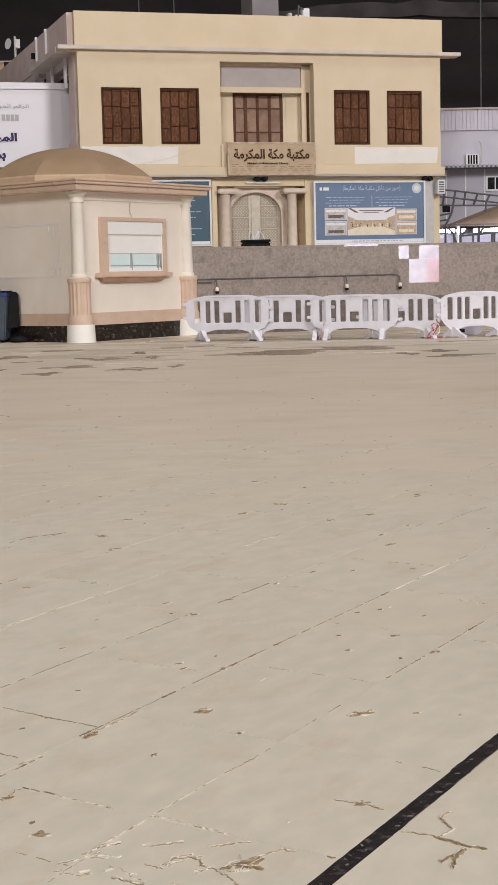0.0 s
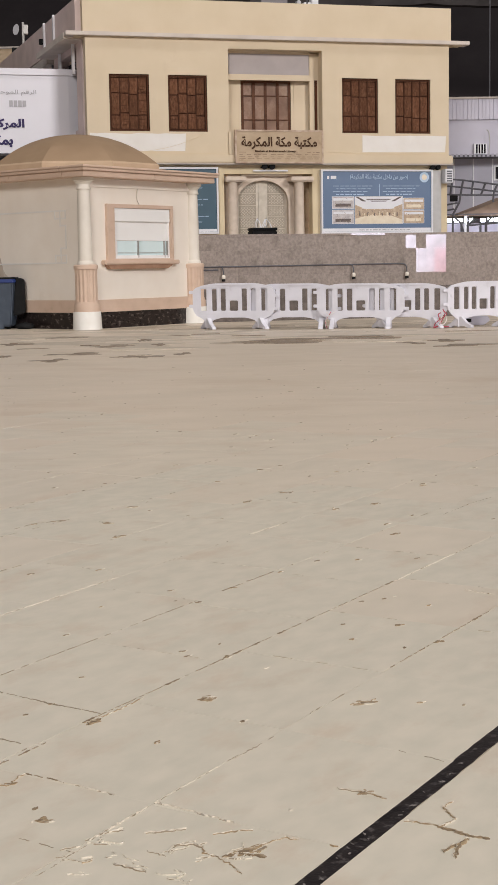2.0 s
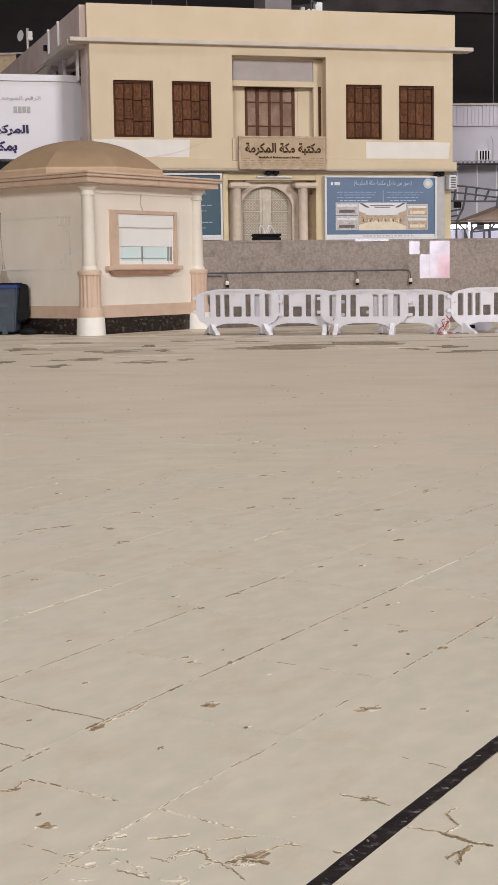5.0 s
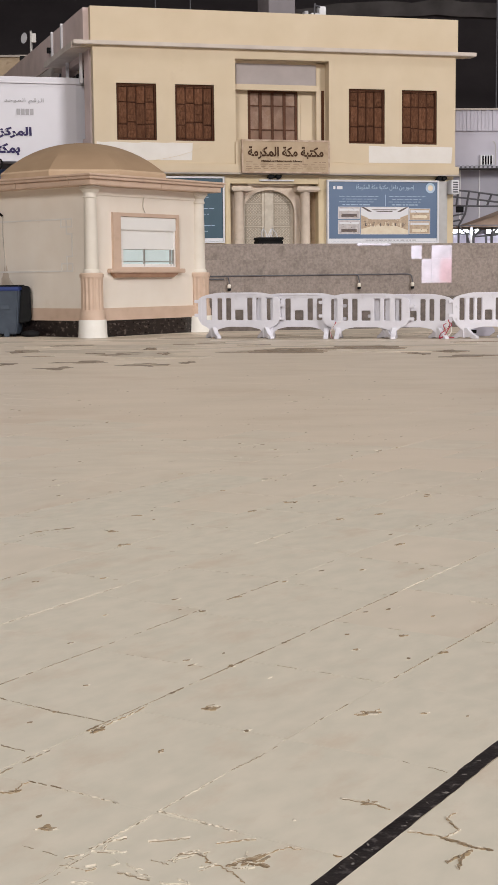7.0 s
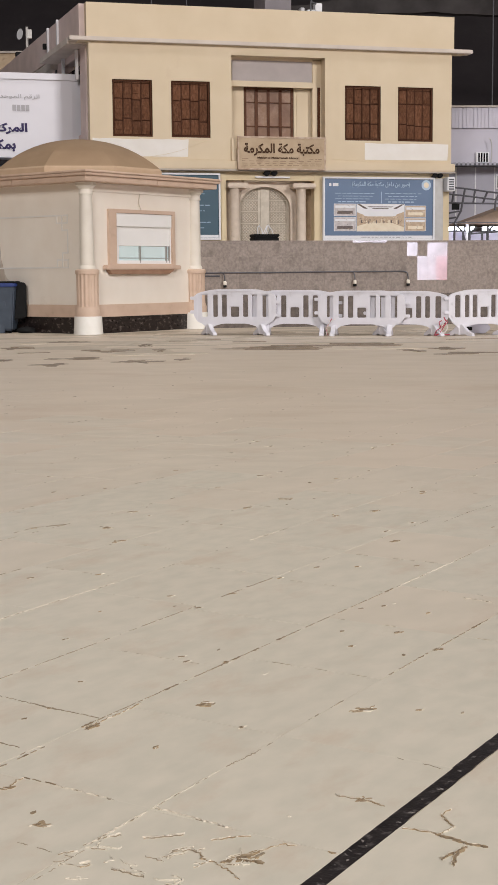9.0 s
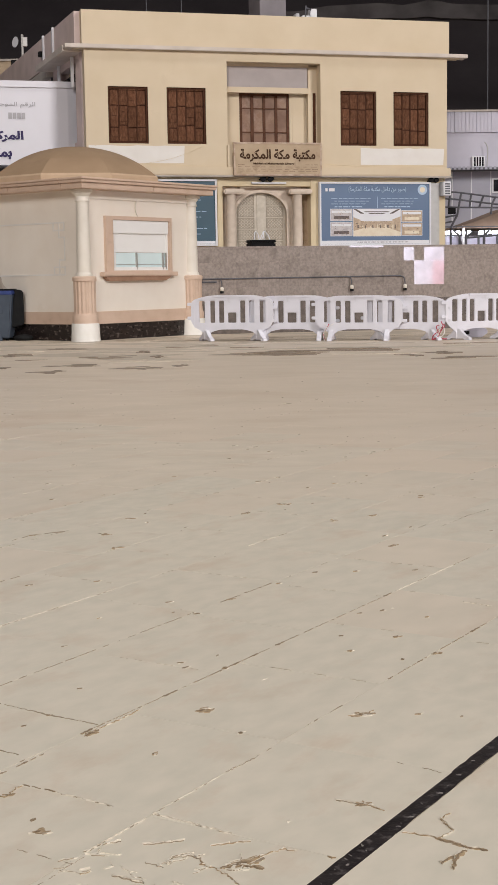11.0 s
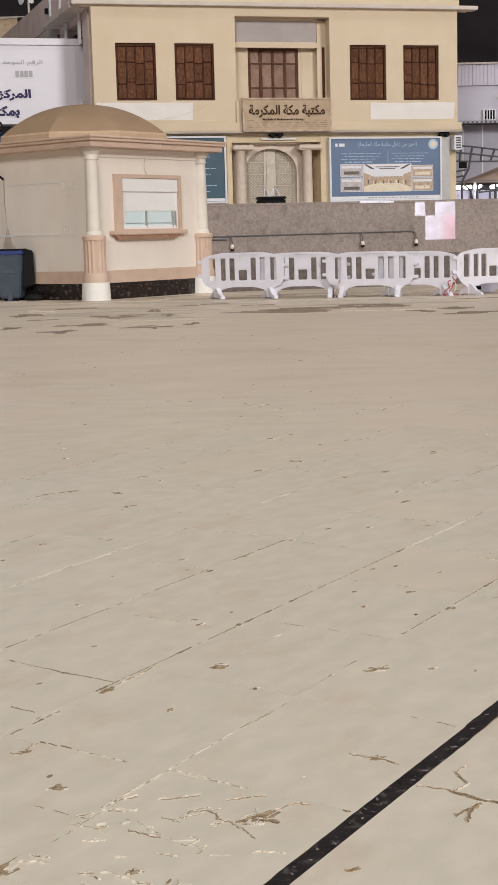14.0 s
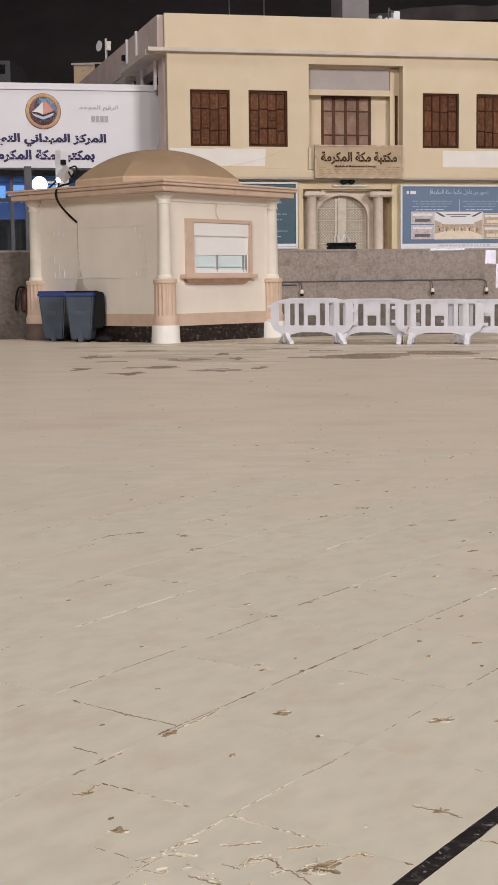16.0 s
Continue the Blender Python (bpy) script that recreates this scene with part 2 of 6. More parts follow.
WHITE_TAPE = mat("white_tape", (0.8, 0.76, 0.74), (0.7, 0.66, 0.65), 12, 0.5, 0.2, 40)
BIN_GREY = mat("dark_slate_plastic", (0.058, 0.078, 0.108), (0.042, 0.057, 0.082), 4, 0.5, 0.2, 50, stain=(0.10, 0.118, 0.142), stain_scale=4, stain_at=0.62)
BIN_BLUE = mat("blue_lid_plastic", (0.02, 0.045, 0.21), (0.016, 0.035, 0.15), 4, 0.45, 0.15, 50)
BLACK = mat("black_rubber", (0.010, 0.010, 0.011), (0.016, 0.016, 0.016), 6, 0.7, 0.2, 60, spec=0.12)
BILL_BLUE = mat("blue_printed_vinyl", (0.115, 0.178, 0.29), (0.10, 0.158, 0.265), 1.2, 0.4, 0.03, 40)
BILL_TEAL = mat("dark_teal_vinyl", (0.05, 0.105, 0.145), (0.042, 0.09, 0.125), 1.2, 0.4, 0.03, 40)
BILL_WHITE = mat("white_printed_vinyl", (0.76, 0.76, 0.78), (0.71, 0.71, 0.74), 2, 0.4, 0.03, 40)
BILL_PALE = mat("pale_blue_print", (0.45, 0.58, 0.72), (0.40, 0.53, 0.68), 6, 0.4, 0.03, 40)
PHOTO_WARM = mat("warm_hall_print", (0.58, 0.455, 0.32), (0.37, 0.25, 0.16), 9, 0.4, 0.02, 40, stain=(0.78, 0.68, 0.5), stain_scale=9, stain_at=0.54)
PHOTO_CREAM = mat("cream_hall_print", (0.80, 0.71, 0.56), (0.72, 0.61, 0.45), 7, 0.4, 0.02, 40)
PHOTO_GREY = mat("grey_room_print", (0.60, 0.56, 0.55), (0.40, 0.36, 0.36), 10, 0.4, 0.02, 40, stain=(0.66, 0.64, 0.64), stain_scale=11, stain_at=0.54)
PHOTO_DARK = mat("dark_print", (0.08, 0.06, 0.06), (0.15, 0.11, 0.09), 12, 0.4, 0.02, 40)
CABIN_WHITE = mat("white_fascia_sheet", (0.74, 0.73, 0.78), (0.70, 0.69, 0.74), 0.8, 0.45, 0.05, 40)
NAVY = mat("navy_letter_acrylic", (0.028, 0.018, 0.10), (0.022, 0.014, 0.08), 5, 0.4, 0.05, 40)
GREY_INK = mat("grey_letter_film", (0.42, 0.41, 0.43), (0.38, 0.37, 0.39), 5, 0.5, 0.05, 40)
LOGO_GOLD = mat("gold_print", (0.60, 0.37, 0.16), (0.30, 0.14, 0.12), 1.6, 0.4, 0.05, 40, stain=(0.72, 0.50, 0.22), stain_scale=2.2, stain_at=0.52)
LOGO_PINK = mat("salmon_print", (0.66, 0.33, 0.27), (0.56, 0.22, 0.17), 6, 0.4, 0.05, 40)
LOGO_RED = mat("plum_print", (0.15, 0.045, 0.06), (0.2, 0.06, 0.05), 5, 0.4, 0.05, 40)
LOGO_BLUE = mat("blue_print", (0.24, 0.36, 0.60), (0.46, 0.58, 0.76), 1.5, 0.4, 0.05, 40)
CABIN_GREY = mat("lilac_grey_cladding", (0.54, 0.52, 0.60), (0.49, 0.475, 0.55), 1.2, 0.55, 0.1, 40, stain=(0.42, 0.40, 0.46), stain_scale=1.1, stain_at=0.63)
CABIN_PANEL = mat("grey_sandwich_panel", (0.40, 0.395, 0.46), (0.36, 0.355, 0.42), 1.2, 0.5, 0.1, 40)
STEEL_DARK = mat("dark_painted_steel", (0.10, 0.10, 0.115), (0.07, 0.07, 0.08), 4, 0.5, 0.2, 50)
DARK_GLASS = mat("dark_window_glass", (0.012, 0.013, 0.016), (0.02, 0.02, 0.024), 3, 0.08, 0.02, 30, spec=0.8)
BOOTH = mat("lilac_white_panel", (0.66, 0.64, 0.76), (0.58, 0.56, 0.68), 2, 0.4, 0.05, 40)
TENT = mat("brown_tent_canvas", (0.24, 0.17, 0.12), (0.19, 0.13, 0.095), 2, 0.8, 0.3, 50)
HILL = mat("dark_rock_hillside", (0.072, 0.060, 0.066), (0.045, 0.037, 0.042), 0.03, 0.95, 0.3, 0.2, stain=(0.13, 0.113, 0.117), stain_scale=0.014, stain_at=0.52, bump_dist=1.0, stretch=(1, 0.5, 1))
HILL_ROAD = mat("pale_retaining_wall", (0.115, 0.104, 0.104), (0.055, 0.048, 0.050), 0.35, 0.9, 0.4, 2, stain=(0.16, 0.145, 0.14), stain_scale=0.12, stain_at=0.55)
BLUE_LED = glow("cool_led_light", (0.62, 0.78, 1.0), 26.0)
TUBE = glow("cool_tube_light", (0.86, 0.88, 1.0), 8.0)
BLUE_WALL_GLOW = glow("blue_wall_glow", (0.07, 0.13, 0.33), 0.4)
BLUE_PANEL = glow("blue_light_panel", (0.22, 0.46, 0.95), 1.0)
SCREEN_WHITE = glow("led_screen_white", (0.82, 0.81, 1.0), 7.5)
SCREEN_PINK = glow("led_screen_pink", (1.0, 0.44, 0.60), 6.0)
RED_PAINT = mat("dusty_red_paint", (0.10, 0.032, 0.027), (0.07, 0.026, 0.022), 6, 0.5, 0.1, 50)
GLASS = glass("clear_glass", (0.8, 0.88, 0.95))
GREY_BOX = mat("grey_steel_casing", (0.52, 0.51, 0.50), (0.45, 0.44, 0.43), 4, 0.5, 0.1, 50)

# ---------------------------------------------------------------- mesh helpers


def box(bm, x0, x1, y0, y1, z0, z1, bevel=0.0):
    if bevel > 0:
        b = bmesh.new()
        box(b, x0, x1, y0, y1, z0, z1)
        bmesh.ops.bevel(b, geom=b.edges[:], offset=bevel, segments=2, affect="EDGES")
        join(bm, b)
        return
    v = [bm.verts.new((x, y, z)) for x in (x0, x1) for y in (y0, y1) for z in (z0, z1)]
    for f in ((0, 1, 3, 2), (4, 6, 7, 5), (0, 4, 5, 1), (2, 3, 7, 6), (0, 2, 6, 4), (1, 5, 7, 3)):
        bm.faces.new([v[i] for i in f])


def join(bm, other, m=None):
    if m is not None:
        other.transform(m)
    me = bpy.data.meshes.new("tmp")
    other.to_mesh(me)
    bm.from_mesh(me)
    bpy.data.meshes.remove(me)
    other.free()


def prism(bm, pts, z0, z1):
    """A plan polygon pulled up from z0 to z1."""
    lo = [bm.verts.new((x, y, z0)) for x, y in pts]
    hi = [bm.verts.new((x, y, z1)) for x, y in pts]
    n = len(pts)
    bm.faces.new(lo[::-1])
    bm.faces.new(hi)
    for i in range(n):
        bm.faces.new((lo[i], lo[(i + 1) % n], hi[(i + 1) % n], hi[i]))


def slab_y(bm, pts, y0, y1):
    """An upright polygon of (x, z) pulled from y0 to y1."""
    a = [bm.verts.new((x, y0, z)) for x, z in pts]
    b = [bm.verts.new((x, y1, z)) for x, z in pts]
    n = len(pts)
    bm.faces.new(a)
    bm.faces.new(b[::-1])
    for i in range(n):
        bm.faces.new((a[(i + 1) % n], a[i], b[i], b[(i + 1) % n]))


def lathe(bm, profile, cx=0.0, cy=0.0, n=24, flutes=0, depth=0.0, turn=0.0):
    """A turned body from (radius, height) pairs."""
    rings = []
    for r, z in profile:
        ring = []
        for i in range(n):
            a = 2 * math.pi * i / n + turn
            rr = r - (depth * (0.5 + 0.5 * math.cos(a * flutes)) if flutes else 0)
            ring.append(bm.verts.new((cx + rr * math.cos(a), cy + rr * math.sin(a), z)))
        rings.append(ring)
    for a, b in zip(rings, rings[1:]):
        for i in range(n):
            bm.faces.new((a[i], a[(i + 1) % n], b[(i + 1) % n], b[i]))
    bm.faces.new(rings[0][::-1])
    bm.faces.new(rings[-1])


def rod(bm, a, b, r, n=8):
    a, b = Vector(a), Vector(b)
    t = bmesh.new()
    lathe(t, [(r, 0), (r, (b - a).length)], n=n)
    join(bm, t, Matrix.Translation(a) @ (b - a).to_track_quat("Z", "Y").to_matrix().to_4x4())


def tube(bm, pts, r, n=8, smooth=4):
    """A bent tube along smoothed points."""
    p = [Vector(q) for q in pts]
    fine = []
    for i in range(len(p) - 1):
        p0, p1, p2, p3 = p[max(i - 1, 0)], p[i], p[i + 1], p[min(i + 2, len(p) - 1)]
        for k in range(smooth):
            s = k / smooth
            fine.append(0.5 * ((2 * p1) + (p2 - p0) * s + (2 * p0 - 5 * p1 + 4 * p2 - p3) * s * s + (3 * p1 - p0 - 3 * p2 + p3) * s ** 3))
    fine.append(p[-1])
    for a, b in zip(fine, fine[1:]):
        if (b - a).length > 1e-5:
            rod(bm, a, b + (b - a).normalized() * r * 0.3, r, n)


def holed(bm, x0, x1, z0, z1, y0, y1, holes):
    """An upright slab with openings (x0, x1, z0, z1) cut through it, as one closed shell."""
    xs = sorted({x0, x1, *(h[0] for h in holes), *(h[1] for h in holes)})
    zs = sorted({z0, z1, *(h[2] for h in holes), *(h[3] for h in holes)})
    full = {}
    for i in range(len(xs) - 1):
        for k in range(len(zs) - 1):
            cx, cz = (xs[i] + xs[i + 1]) / 2, (zs[k] + zs[k + 1]) / 2
            full[i, k] = not any(h[0] < cx < h[1] and h[2] < cz < h[3] for h in holes)
    vs = {}

    def v(i, k, y):
        key = (i, k, y)
        if key not in vs:
            vs[key] = bm.verts.new((xs[i], y, zs[k]))
        return vs[key]

    for (i, k), f in full.items():
        if not f:
            continue
        bm.faces.new((v(i, k, y0), v(i + 1, k, y0), v(i + 1, k + 1, y0), v(i, k + 1, y0)))
        bm.faces.new((v(i, k, y1), v(i, k + 1, y1), v(i + 1, k + 1, y1), v(i + 1, k, y1)))
        for di, dk, a, b in ((-1, 0, (i, k), (i, k + 1)), (1, 0, (i + 1, k + 1), (i + 1, k)), (0, -1, (i + 1, k), (i, k)), (0, 1, (i, k + 1), (i + 1, k + 1))):
            if not full.get((i + di, k + dk), False):
                bm.faces.new((v(*a, y0), v(*b, y0), v(*b, y1), v(*a, y1))[::-1])


def mesh_of(name, bm, material, smooth=0):
    bmesh.ops.recalc_face_normals(bm, faces=bm.faces[:])
    me = bpy.data.meshes.new(name)
    bm.to_mesh(me)
    bm.free()
    me.materials.append(material)
    if smooth:
        me.polygons.foreach_set("use_smooth", [True] * len(me.polygons))
        me.set_sharp_from_angle(angle=radians(smooth))
    return me


def part(name, bm, material, parent, label="", smooth=0):
    ob = new(name, mesh_of(name, bm, material, smooth))
    ob.parent = parent
    return tagged(ob, label)


def thing(name, label, category, m=None, group="", kind=""):
    ob = new(name)
    ob.empty_display_size = 0.2
    if m is not None:
        ob.matrix_world = m
    return tagged(ob, label, category, group, kind)


def single(name, bm, material, label, category, m=None, smooth=0, group="", kind=""):
    ob = new(name, mesh_of(name, bm, material, smooth))
    if m is not None:
        ob.matrix_world = m
    return tagged(ob, label, category, group, kind)


def pbox(name, dims, material, parent, label="", bevel=0.0):
    bm = bmesh.new()
    box(bm, *dims, bevel)
    return part(name, bm, material, parent, label)


def lettering(name, text, width, height, x, y, z, material, parent, label="", bold=0.0):
    """Built-in font letters, fitted into width x height with the lower left corner at (x, z), facing -y."""
    cu = bpy.data.curves.new(name, "FONT")
    cu.body, cu.extrude, cu.offset = text, 0.02, bold
    tmp = bpy.data.objects.new(name, cu)
    scene.collection.objects.link(tmp)
    me = bpy.data.meshes.new_from_object(tmp)
    bpy.data.objects.remove(tmp)
    co = np.empty(len(me.vertices) * 3)
    me.vertices.foreach_get("co", co)
    co = co.reshape(-1, 3)
    lo, hi = co.min(0), co.max(0)
    s = (co - lo) / (hi - lo)
    out = np.stack([x + s[:, 0] * width, y - s[:, 2] * 0.012, z + s[:, 1] * height], 1)
    me.vertices.foreach_set("co", out.ravel())
    me.update()
    me.materials.clear()
    me.materials.append(material)
    ob = new(name, me)
    ob.parent = parent
    return tagged(ob, label)


# joined Arabic letter shapes, in order from left to right
FORMS = {"ا": "ﺍﺎ", "ب": "ﺏﺐﺑﺒ", "ة": "ﺓﺔ", "ت": "ﺕﺖﺗﺘ", "ح": "ﺡﺢﺣﺤ", "خ": "ﺥﺦﺧﺨ", "د": "ﺩﺪ", "ر": "ﺭﺮ", "ز": "ﺯﺰ", "ص": "ﺹﺺﺻﺼ",
         "ع": "ﻉﻊﻋﻌ", "ق": "ﻕﻖﻗﻘ", "ك": "ﻙﻚﻛﻜ", "ل": "ﻝﻞﻟﻠ", "م": "ﻡﻢﻣﻤ", "ن": "ﻥﻦﻧﻨ", "و": "ﻭﻮ", "ي": "ﻱﻲﻳﻴ"}


def arabic(text):
    out = []
    for i, c in enumerate(text):
        f = FORMS.get(c)
        if not f:
            out.append({"(": ")", ")": "("}.get(c, c))
            continue
        before = i > 0 and len(FORMS.get(text[i - 1], "")) == 4
        after = len(f) == 4 and i + 1 < len(text) and text[i + 1] in FORMS
        out.append(f[(2 if after else 0) + (1 if before else 0)])
    return "".join(out[::-1])


# ---------------------------------------------------------------- ground
bm = bmesh.new()
box(bm, -420, 420, -260, 620, -0.5, -0.003)
single("ground", bm, MARBLE_WARM, "pale beige marble plaza pavement, worn and lightly stained", "ground", kind="structure")

TILE_TURN = 58.8
M_TILES = pose(0, 0, 0, 0, 0, TILE_TURN)   # local x runs along the joints, local y across the rows
floor = thing("pavement", "worn beige marble slabs with chipped joints and a black inlay strip", "pavement", kind="structure")
ROW, LONG, GAP = 0.537, 0.638, 0.0015
rows = [(1.3695 - ROW * (k + 1), 1.3695 - ROW * k) for k in range(12)] + [(1.417, 1.942)] + [(1.942 + ROW * k, 1.942 + ROW * (k + 1)) for k in range(34)]
SHIFT = {12: 2.694, 13: 2.70, 14: 3.20, 15: 3.254, 0: 2.90}

bm = bmesh.new()
prism(bm, [(-3.2, -4.9), (18.6, -4.9), (18.6, 20.0), (-3.2, 20.0)], -0.0045, -0.0022)
bm.transform(M_TILES)
part("joint_bed", bm, MORTAR, floor)


def tile_mesh(lx, ly, stone):
    c, z0 = 0.0004, -0.0045
    v, f = [], []
    for x0, x1, y0, y1, z in ((0, lx, 0, ly, z0), (0, lx, 0, ly, -c * 0.6), (c, lx - c, c, ly - c, 0.0)):
        v += [(x0, y0, z), (x1, y0, z), (x1, y1, z), (x0, y1, z)]
    for k in (0, 4):
        f += [(k + i, k + (i + 1) % 4, k + 4 + (i + 1) % 4, k + 4 + i) for i in range(4)]
    f.append((8, 9, 10, 11))
    me = bpy.data.meshes.new("tile")
    me.from_pydata(v, [], f)
    me.materials.append(stone)
    return me


STONES = (MARBLE, MARBLE_MID, MARBLE_WARM)
tile_full = [tile_mesh(LONG - 0.0011, ROW - GAP, m) for m in STONES]
tile_slim = tile_mesh(LONG - 0.0011, 0.525 - GAP, MARBLE)


def tone_of(y):
    """Which of the three stone tones a slab gets: warmer towards the kiosk, mixed at random in between."""
    return min(2, max(0, int(3 * ((y - 3.5) / 11 + rng.uniform(-0.22, 0.22)))))



rng = random.Random(5)
near, far = [], []
for k, (y0, y1) in enumerate(rows):
    phase = SHIFT.get(k, 2.694 + rng.choice((0, 0, 0.32, -0.08, 0.2)))
    for j in range(-16, 34):
        x = phase + j * LONG
        c = M_TILES @ Vector((x + LONG / 2, (y0 + y1) / 2, 0))
        if -4.0 < x < 19.2:
            seen = 2.0 < c.y < 9.4 and abs(c.x) < 0.5 + 0.235 * c.y
            (near if seen else far).append((x, y0, y1, k))
for x, y0, y1, k in near[:300]:
    ob = new("tile", tile_slim if k == 12 else tile_full[tone_of((M_TILES @ Vector((x, y0, 0))).y)])
    ob.matrix_world = M_TILES @ pose(x, y0 + GAP / 2, rng.uniform(-0.0006, 0.0004), rng.uniform(-0.03, 0.03), rng.uniform(-0.03, 0.03), 0)
    ob.parent = floor
verts, faces, tone_ids = [], [], []
for x, y0, y1, k in near[300:] + far:
    b, z = len(verts), rng.uniform(-0.0006, 0.0004)
    for zz, e in ((-0.0045, 0), (z, 0)):
        verts += [tuple(M_TILES @ Vector(p)) for p in ((x, y0 + 0.00125, zz), (x + LONG - 0.0011, y0 + 0.00125, zz), (x + LONG - 0.0011, y1 - 0.00125, zz), (x, y1 - 0.00125, zz))]
    faces += [(b + i, b + (i + 1) % 4, b + 4 + (i + 1) % 4, b + 4 + i) for i in range(4)] + [(b + 4, b + 5, b + 6, b + 7)]
    tone_ids += [tone_of((M_TILES @ Vector((x, y0, 0))).y)] * 5
me = bpy.data.meshes.new("far_tiles")
me.from_pydata(verts, [], faces)
for m in STONES:
    me.materials.append(m)
me.polygons.foreach_set("material_index", tone_ids)
ob = new("far_tiles", me)
ob.parent = floor
tagged(ob, kind="stuff")
# black strip, in lengths with worn edges, laid a little out of line with the rows
def strip_line(x):
    return 1.3715 + 0.006 * min(max(x - 3.1, -1.2), 0.9)


x = -3.9
while x < 19:
    n = rng.uniform(0.5, 0.75)
    b = bmesh.new()
    lo = [(x + n * i / 16, strip_line(x + n * i / 16) + rng.uniform(-0.0016, 0.0022)) for i in range(17)]
    hi = [(x + n * i / 16 - 0.002, strip_line(x + n * i / 16) + 0.048 + rng.uniform(-0.0022, 0.0016)) for i in range(16, -1, -1)]
    prism(b, lo + hi, -0.0045, 0.0002)
    b.transform(M_TILES)
    part("inlay_strip", b, BLACK_INLAY, floor, "black polished inlay strip")
    x += n


def blot(name, x, y, rx, ry, z, material, seed, turn=0.0, n=22, rag=0.35, parent=None):
    """A flat crumbled patch with a ragged outline."""
    g = random.Random(seed)
    ph = [g.uniform(0, 6.28) for _ in range(5)]
    b = bmesh.new()
    pts = []
    for i in range(n):
        a = 2 * math.pi * i / n
        k = 1 + rag * sum(math.sin(a * (j + 2) + ph[j]) / (j + 1.5) for j in range(5)) + g.uniform(-0.12, 0.12)
        k = max(k, 0.18)
        px, py = rx * k * math.cos(a), ry * k * math.sin(a)
        c, s = math.cos(turn), math.sin(turn)
        pts.append((x + px * c - py * s, y + px * s + py * c))
    lift = (seed - 400) * 0.0001 if name == "damp_mark" else (seed % 23) * 0.00006
    prism(b, pts, -0.004, z + lift)
    return part(name, b, material, parent or floor)


def crack(pts, width, material, seed, z=0.0022, into=None, wander=0.0):
    """A ragged ribbon that follows a broken line."""
    g = random.Random(seed)
    z += (seed % 19) * 0.00007
    p = []
    for a, b in zip(pts, pts[1:]):
        n = max(2, min(40, int(math.hypot(b[0] - a[0], b[1] - a[1]) / (0.004 + 0.0012 * a[1]))))
        for k in range(n):
            q = k / n
            p.append((a[0] + (b[0] - a[0]) * q + g.uniform(-1, 1) * min(width * 0.4, 0.003), a[1] + (b[1] - a[1]) * q + g.uniform(-1, 1) * min(width * 0.7, 0.004)))
    p.append(pts[-1])
    p = [(x + g.uniform(-wander, wander), y + g.uniform(-wander, wander)) for x, y in p]
    swell = g.uniform(0, 6.28)
    left, right = [], []
    for i, q in enumerate(p):
        d = Vector((p[min(i + 1, len(p) - 1)][0] - p[max(i - 1, 0)][0], p[min(i + 1, len(p) - 1)][1] - p[max(i - 1, 0)][1])).normalized()
        w = width * (0.12 + 0.88 * g.random() ** 1.6) * (0.75 + 0.25 * math.sin(swell + i * 0.55)) * (0.15 if i in (0, len(p) - 1) else 1) * 0.5
        left.append((q[0] - d.y * w, q[1] + d.x * w))
        right.append((q[0] + d.y * w, q[1] - d.x * w))
    b = bmesh.new() if into is None else into
    vl = [b.verts.new((*q, z)) for q in left]
    vr = [b.verts.new((*q, z)) for q in right]
    wl = [b.verts.new((*q, -0.005)) for q in left]
    wr = [b.verts.new((*q, -0.005)) for q in right]
    for i in range(len(vl) - 1):
        b.faces.new((vl[i], vl[i + 1], vr[i + 1], vr[i]))
        b.faces.new((vl[i], wl[i], wl[i + 1], vl[i + 1]))
        b.faces.new((vr[i], vr[i + 1], wr[i + 1], wr[i]))
    if into is None:
        part("crack", b, material, floor)


CHIPS = [ (-0.162, 4.154, 0.046), (0.675, 6.757, 0.039), (-0.285, 3.763, 0.019), (0.317, 4.088, 0.045), (-0.037, 3.022, 0.050), (0.258, 3.365, 0.032), (-0.522, 3.220, 0.031), (0.185, 8.086, 0.053), (-0.044, 7.781, 0.044), (-0.628, 4.123, 0.014), (-0.480, 3.948, 0.027), (-0.640, 3.459, 0.024), (-0.684, 7.666, 0.035), (-0.669, 6.811, 0.039), (-0.106, 4.618, 0.019), (0.429, 7.490, 0.031), (0.515, 4.997, 0.023), (0.628, 4.768, 0.028), (-0.099, 5.644, 0.023), (-1.151, 7.180, 0.027), (-0.775, 7.178, 0.041), (0.996, 8.259, 0.030), (0.656, 7.641, 0.038) ]
CHIPS += [(-0.58, 2.77, 0.05), (-0.30, 2.753, 0.022), (0.16, 2.745, 0.022)]
g = random.Random(21)
for i, (x, y, r) in enumerate(CHIPS):
    # a broken hollow: brown crumbs, dark core, pale splintered rim
    blot("chip", x, y, r * 0.62, r * 0.36, 0.0010, CHIP, i, turn=0.5 + 0.2 * (i % 3), n=34, rag=0.5)
    for k in range(4 if r > 0.03 else 2):
        a, d = g.uniform(0, 6.28), r * g.uniform(0.35, 0.95)
        blot("chip", x + d * math.cos(a), y + d * math.sin(a) * 0.6, r * g.uniform(0.10, 0.28), r * g.uniform(0.06, 0.16), 0.0016, (PALE_CHIP, CHIP, CRACK)[k % 3], 60 + i * 7 + k, turn=g.uniform(0, 1.2), n=12, rag=0.5)
    blot("chip", x - r * 0.1, y - r * 0.08, r * 0.2, r * 0.1, 0.0026, DARK_CORE, i + 31, turn=0.6, n=16, rag=0.6)
